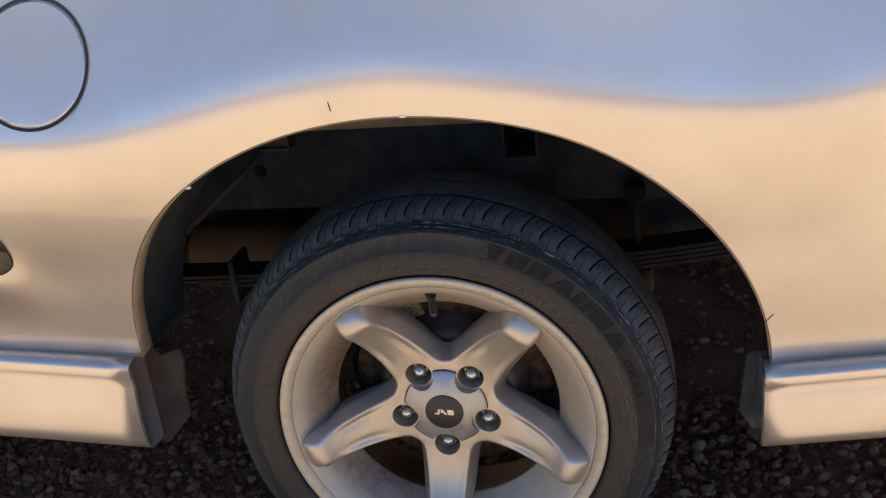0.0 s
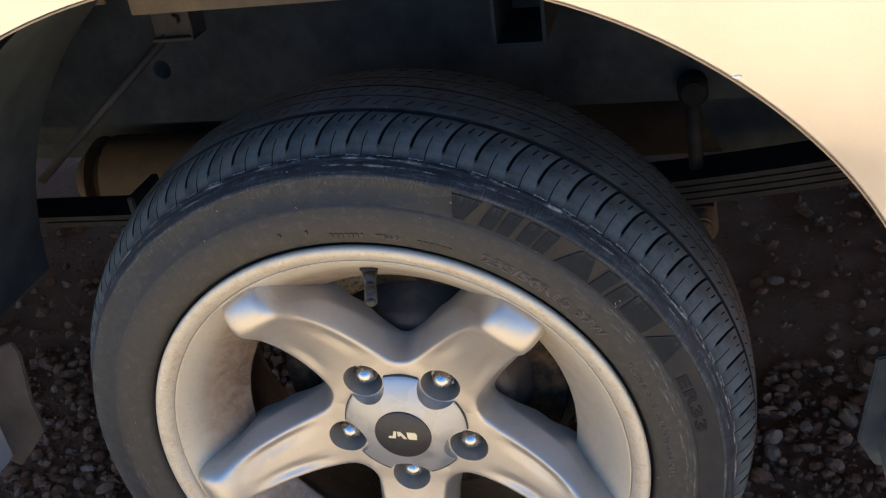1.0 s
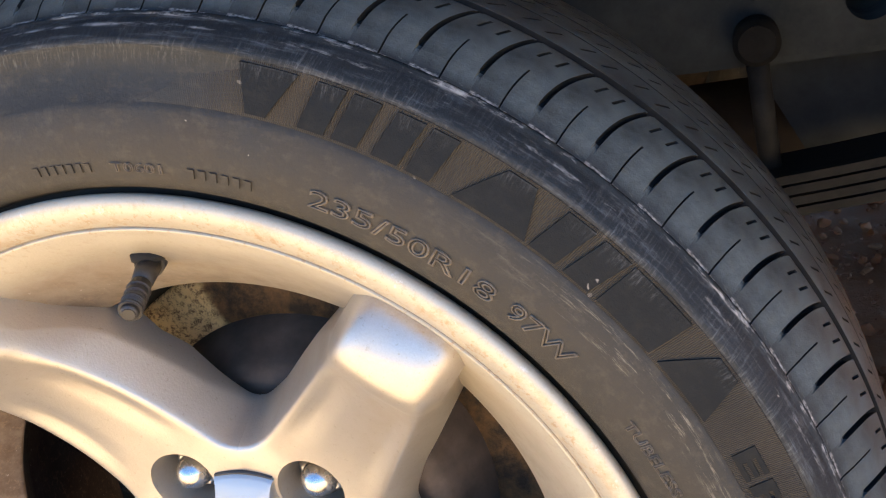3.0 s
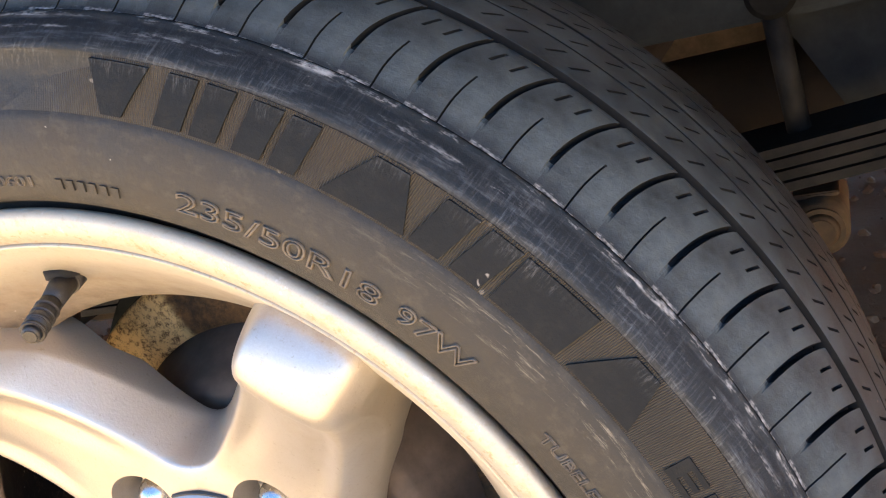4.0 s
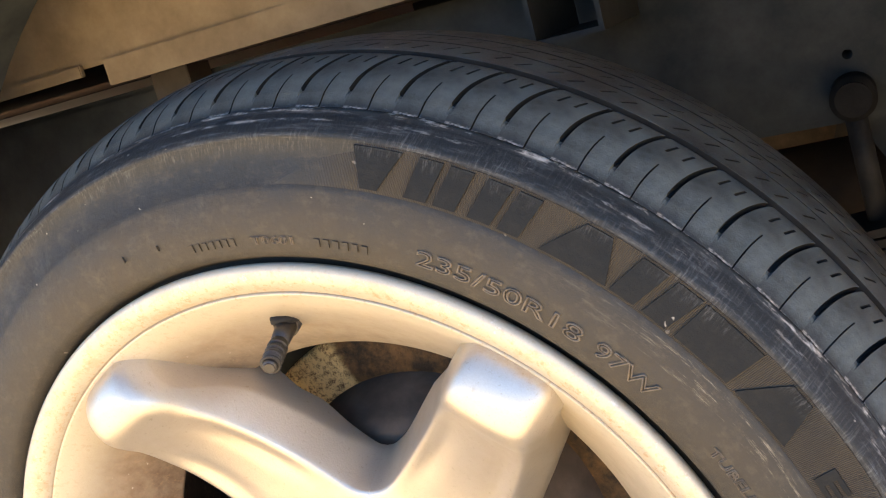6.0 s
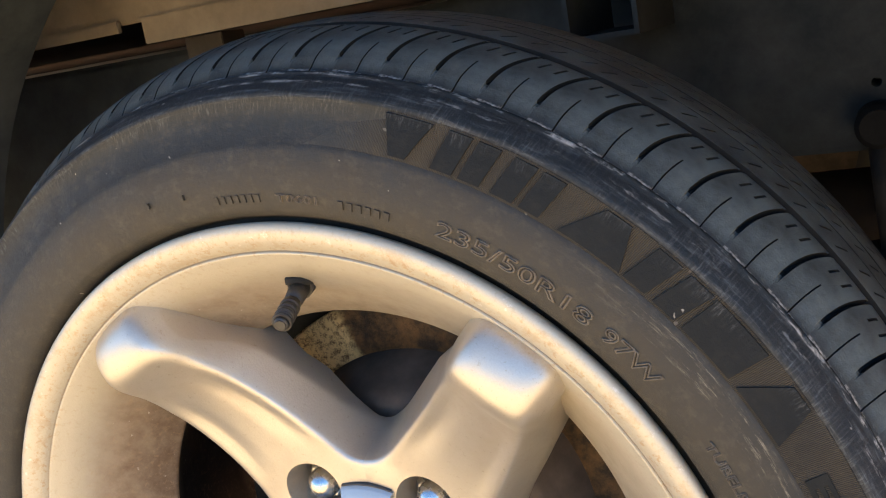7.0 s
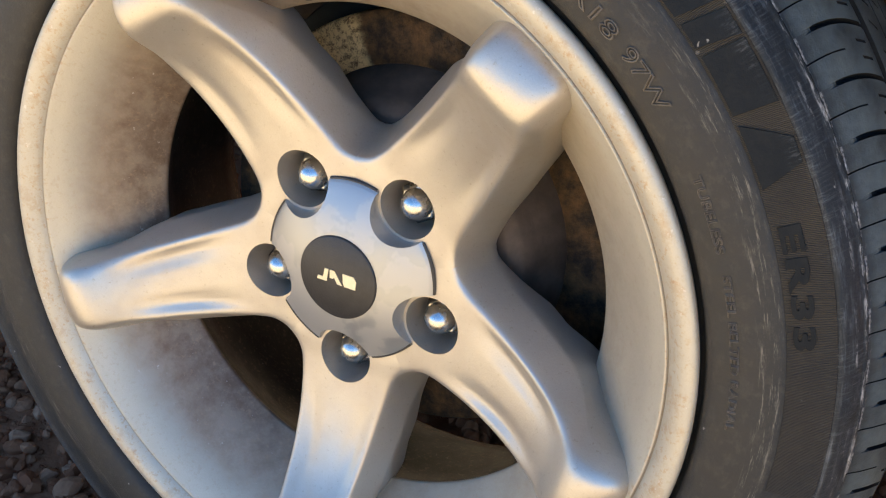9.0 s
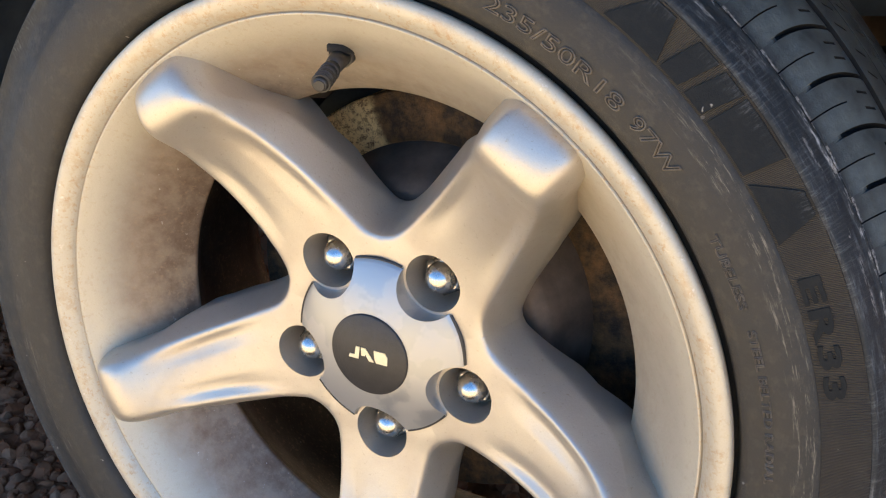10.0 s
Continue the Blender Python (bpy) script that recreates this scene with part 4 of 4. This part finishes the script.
part("mud_guard", extrude_shape([(-0.464, 0.437), (-0.445, 0.453), (-0.436, 0.439), (-0.402, 0.452), (-0.398, 0.435), (-0.408, 0.373), (-0.407, 0.332), (-0.457, 0.277), (-0.487, 0.289), (-0.500, 0.400)], 0.005, 0.0012), GUARD, truck, "dark grey plastic splash guard behind the skirt", at=pose(0, -0.010, 0))
part("mud_guard", extrude_shape([(0.455, 0.430), (0.440, 0.425), (0.432, 0.330), (0.450, 0.300), (0.500, 0.300), (0.500, 0.430)], 0.006, 0.0015), CHASSIS, truck, at=pose(0, 0.020, 0))


def arch_liner(x_sign, y0, y1, lo, hi):
    """A curved dark guard inside the arch."""
    verts = []
    n = 16
    for i in range(n + 1):
        a = radians(lo + (hi - lo) * i / n)
        x, z = x_sign * 0.475 * math.cos(a), 0.40 + 0.45 * math.sin(a)
        verts += [(x, y0, z), (x, y1, z)]
    return mesh("arch_liner", verts, [(2 * i, 2 * i + 1, 2 * i + 3, 2 * i + 2) for i in range(n)])


part("arch_liner", arch_liner(-1, -0.02, 0.17, 4, 62), CHASSIS, truck)

# -- underbody --
flange = bmesh.new()
box(-0.345, 1.30, 0.300, 0.306, 0.697, 0.722, 0.001, flange)
box(-2.90, -0.375, 0.300, 0.306, 0.712, 0.724, 0.001, flange)
part("bed_flange", flange, DUSTY, truck, "dust-coated lower flange of the truck bed")
part("bed_side_panel", box(-2.90, 1.30, 0.306, 0.316, 0.719, 1.060, 0.002), DUSTY, truck, "dust-coated inner side of the truck bed")
part("bed_floor", box(-2.90, 1.29, 0.316, 1.84, 0.745, 0.760, 0.002), CHASSIS, truck)
part("wheelhouse_roof", box(-0.95, 1.30, -0.05, 0.306, 1.04, 1.06, 0.002), CHASSIS, truck)
rail = bm_mesh(box(-2.9, 1.29, 0.430, 0.500, 0.506, 0.690, 0.006), "frame_rail")
for hx, hz, hr in ((-0.402, 0.586, 0.013), (0.294, 0.563, 0.0042), (0.380, 0.551, 0.019)):
    drill = tube((hx, 0.40, hz), (hx, 0.490, hz), hr, hr, 32)
    bmesh.ops.recalc_face_normals(drill, faces=drill.faces)
    rail = cut(rail, bm_mesh(drill, "drill"))
part("frame_rail", rail, CHASSIS, truck, "black dusty steel frame rail with round holes")
part("hanger_plate", extrude_shape([(0.262, 0.52), (0.300, 0.475), (0.335, 0.405), (0.350, 0.360), (1.25, 0.360), (1.25, 0.52)], 0.006, 0.001), CHASSIS, truck, "black steel spring hanger plate", at=pose(0, 0.502, 0))
bracket = extrude_shape([(0.080, 0.745), (0.080, 0.636), (0.138, 0.636), (0.138, 0.745), (0.134, 0.745), (0.134, 0.640), (0.084, 0.640), (0.084, 0.745)], 0.13)
part("cross_sill", bracket, CHASSIS, truck, "folded steel bed cross sill", at=pose(0, 0.290, 0))
inner = bmesh.new()
box(-0.380, -0.322, 0.400, 0.404, 0.640, 0.700, 0.001, inner)
box(-0.326, -0.322, 0.390, 0.430, 0.640, 0.700, 0.001, inner)
box(-0.380, -0.322, 0.388, 0.430, 0.636, 0.640, 0.001, inner)
tube((-0.346, 0.390, 0.662), (-0.346, 0.401, 0.662), 0.007, 0.007, 6, inner)
part("frame_bracket", inner, PLASTIC, truck, "folded steel bracket with a bolt")
part("brace_rod", tube((-0.545, 0.300, 0.487), (-0.365, 0.400, 0.640), 0.0055), PLASTIC, truck, "thin grey steel brace rod")


def leaf(y0, y1, x0, x1, z_mid, rise, thick):
    n = 24
    verts = []
    for i in range(n + 1):
        x = x0 + (x1 - x0) * i / n
        z = z_mid + (rise * x * x + 0.03 * x if x > 0 else 0.02 * x * x + 0.035 * x)
        verts += [(x, y0, z), (x, y1, z), (x, y1, z + thick), (x, y0, z + thick)]
    faces = []
    for i in range(n):
        a, b = 4 * i, 4 * i + 4
        faces += [(a, b, b + 1, a + 1), (a + 1, b + 1, b + 2, a + 2), (a + 2, b + 2, b + 3, a + 3), (a + 3, b + 3, b, a)]
    faces += [(0, 1, 2, 3), (4 * n + 3, 4 * n + 2, 4 * n + 1, 4 * n)]
    return mesh("spring_leaf", verts, faces, smooth=False)


for k, (x0, x1) in enumerate(((-0.75, 0.80), (-0.62, 0.74), (-0.5, 0.66), (-0.42, 0.56))):
    part("spring_leaf", leaf(0.372, 0.436, x0, x1, 0.4000 - 0.0092 * k, 0.14, 0.0070), SPRING, truck, "dark steel spring leaf" if k == 0 else "")
part("shock_absorber", tube((0.300, 0.405, 0.405), (0.293, 0.405, 0.526), 0.0088, 0.0088, 24), SPRING, truck, "dark shock absorber rod")
mount = bmesh.new()
tube((0.294, 0.392, 0.531), (0.294, 0.430, 0.531), 0.0180, 0.0180, 32, mount, 0.004)
part("shock_mount", mount, DARK_RUBBER, truck)
bush = tube((0.305, 0.365, 0.362), (0.305, 0.450, 0.362), 0.020, 0.020, 32, None, 0.003)
tube((0.305, 0.360, 0.362), (0.305, 0.366, 0.362), 0.011, 0.014, 20, bush, 0.001)
box(0.288, 0.320, 0.385, 0.440, 0.380, 0.384, 0.001, bush)
part("spring_bushing", bush, RUSTY, truck, "dusty tan spring bushing")
muff = tube((-0.685, 0.640, 0.325), (-0.18, 0.640, 0.325), 0.075, 0.075, 40, None, 0.028)
tube((-0.722, 0.640, 0.325), (-0.684, 0.640, 0.325), 0.040, 0.074, 40, muff)
part("muffler", muff, SOOTY, truck, "dusty tan exhaust muffler")
RUSTY_PIPE = plain("rusty_exhaust", (0.022, 0.018, 0.016), (0.045, 0.036, 0.030), 0.75, 0.1, 45.0, 0.001)
tail = tube((0.06, 0.700, 0.372), (0.86, 0.700, 0.392), 0.062, 0.062, 40, None, 0.012)
part("tail_muffler", tail, RUSTY_PIPE, truck, "rusty dark brown rear silencer")
clip = box(-0.475, -0.464, 0.365, 0.445, 0.335, 0.425, 0.002)
part("spring_clip", clip, CHASSIS, truck)
# unseen body panels, added to close the truck and shade its side
part("bed_side", box(-2.9, -1.29, -0.05, -0.01, 0.44, 1.30, 0.01), PAINT, truck)
part("tailgate", box(1.29, 1.35, -0.05, 1.88, 0.44, 1.30, 0.01), PAINT, truck)
part("rear_bumper", box(1.22, 1.40, -0.05, 1.88, 0.26, 0.50, 0.03), PAINT, truck)
part("bed_rail", box(-2.9, 1.29, -0.005, 0.32, 1.20, 1.32, 0.02), PAINT, truck)
part("cab", extrude_shape([(-2.92, 0.40), (-2.92, 1.28), (-3.02, 1.74), (-3.20, 1.80), (-3.75, 1.80), (-3.95, 1.74), (-4.45, 1.25), (-5.55, 1.12), (-5.70, 0.95), (-5.72, 0.45), (-5.50, 0.40)], 1.92, 0.05), PAINT, truck, at=pose(0, -0.045, 0))
# unseen dark sheet, added to keep the far side dull
part("far_arch_liner", box(-0.7, 1.2, 1.800, 1.806, 0.16, 0.74, 0.002), CHASSIS, truck)
part("far_fender", box(-2.9, 1.29, 1.84, 1.88, 0.30, 1.22, 0.01), PAINT, truck)


# -- unseen parts added beyond the axle to block the bright far side --
def ring_tyre(r, wide):
    prof = fine([(r * 0.66, -wide * 0.42), (r * 0.74, -wide * 0.5), (r * 0.86, -wide * 0.5), (r * 0.95, -wide * 0.42), (r, -wide * 0.3), (r, wide * 0.3), (r * 0.95, wide * 0.42), (r * 0.86, wide * 0.5), (r * 0.74, wide * 0.5), (r * 0.66, wide * 0.42)], 3)
    return revolve("tyre", prof, 64)


part("spare_tyre", ring_tyre(0.37, 0.22), RUBBER, truck, "unseen dusty spare tyre, added under the bed to block light", at=pose(0.93, 0.84, 0.48, 90, 0, 0))
part("far_tyre", ring_tyre(0.346, 0.235), RUBBER, truck, "black tyre on the far end of the axle", at=pose(0, 1.72, WHEEL_Z))
part("far_rim", revolve("far_rim", [(0.0, 0.0), (0.23, 0.02), (0.23, -0.09)], 48), HUBIRON, truck, at=pose(0, 1.72, WHEEL_Z))
pump = bmesh.new()
bmesh.ops.create_uvsphere(pump, u_segments=32, v_segments=16, radius=0.15)
for v in pump.verts:
    v.co = Vector((v.co.x * 0.9, v.co.y, v.co.z * 0.95))
for f in pump.faces:
    f.smooth = True
part("differential", pump, CHASSIS, truck, "black axle differential housing", at=pose(0, 0.86, WHEEL_Z))
part("fuel_tank", box(-1.55, -0.42, 0.74, 1.20, 0.30, 0.66, 0.05), CHASSIS, truck, "unseen black fuel tank, added under the bed to block light")
part("rear_crossmember", box(0.42, 0.50, 0.51, 1.33, 0.52, 0.69, 0.01), CHASSIS, truck)
part("far_frame_rail", box(-2.9, 1.29, 1.33, 1.40, 0.50, 0.70, 0.006), CHASSIS, truck)
# black arcs put in for the shadow gap round the cap
for k in range(5):
    part("cap_seam", revolve("cap_seam", [(0.0631, 0.0150), (0.0637, 0.0140), (0.0648, 0.0140), (0.0654, 0.0170)], 16, 74 + 72 * k, 106 + 72 * k), BLACK, wheel)

# -- marks on the fender --
def on_fender(x, z, out=0.0):
    return Vector((x, fender_y(x, z) - out, z))


CHIP = plain("bare_chip", (0.62, 0.58, 0.52), (0.75, 0.71, 0.65), 0.6)
for x, z, w in ((0.030, 0.8475, 0.0050), (-0.256, 0.7640, 0.0045), (0.303, 0.7550, 0.0032)):
    p = on_fender(x, z, 0.0)
    bm = bmesh.new()
    bmesh.ops.create_icosphere(bm, subdivisions=2, radius=1.0)
    for v in bm.verts:
        k = 1 + 0.35 * noise.noise(v.co * 2.0)
        v.co = Vector((v.co.x * w * k, v.co.y * 0.0012, v.co.z * w * 0.4 * k)) + p
    part("paint_chip", bm, CHIP, truck)
for (x0, z0), (x1, z1), r in (((-0.054, 0.8690), (-0.0525, 0.8580), 0.0006), ((0.451, 0.509), (0.461, 0.524), 0.0006)):
    part("scratch", tube(on_fender(x0, z0, 0.0006), on_fender(x1, z1, 0.0006), r, r, 8), BLACK, truck)
oval = bmesh.new()
ring = [oval.verts.new(on_fender(-0.620 + 0.056 * math.cos(t) * (abs(math.cos(t)) ** -0.4), 0.672 + 0.050 * math.sin(t) * (abs(math.sin(t)) ** -0.25), 0.004)) for t in [math.tau * (i + 0.37) / 40 for i in range(40)]]
oval.faces.new(ring)
ext = bmesh.ops.extrude_face_region(oval, geom=list(oval.faces))
for v in ext["geom"]:
    if isinstance(v, bmesh.types.BMVert):
        v.co.y += 0.012
bmesh.ops.recalc_face_normals(oval, faces=oval.faces)
part("side_marker", oval, LENS, truck, "dark glossy oval side marker")
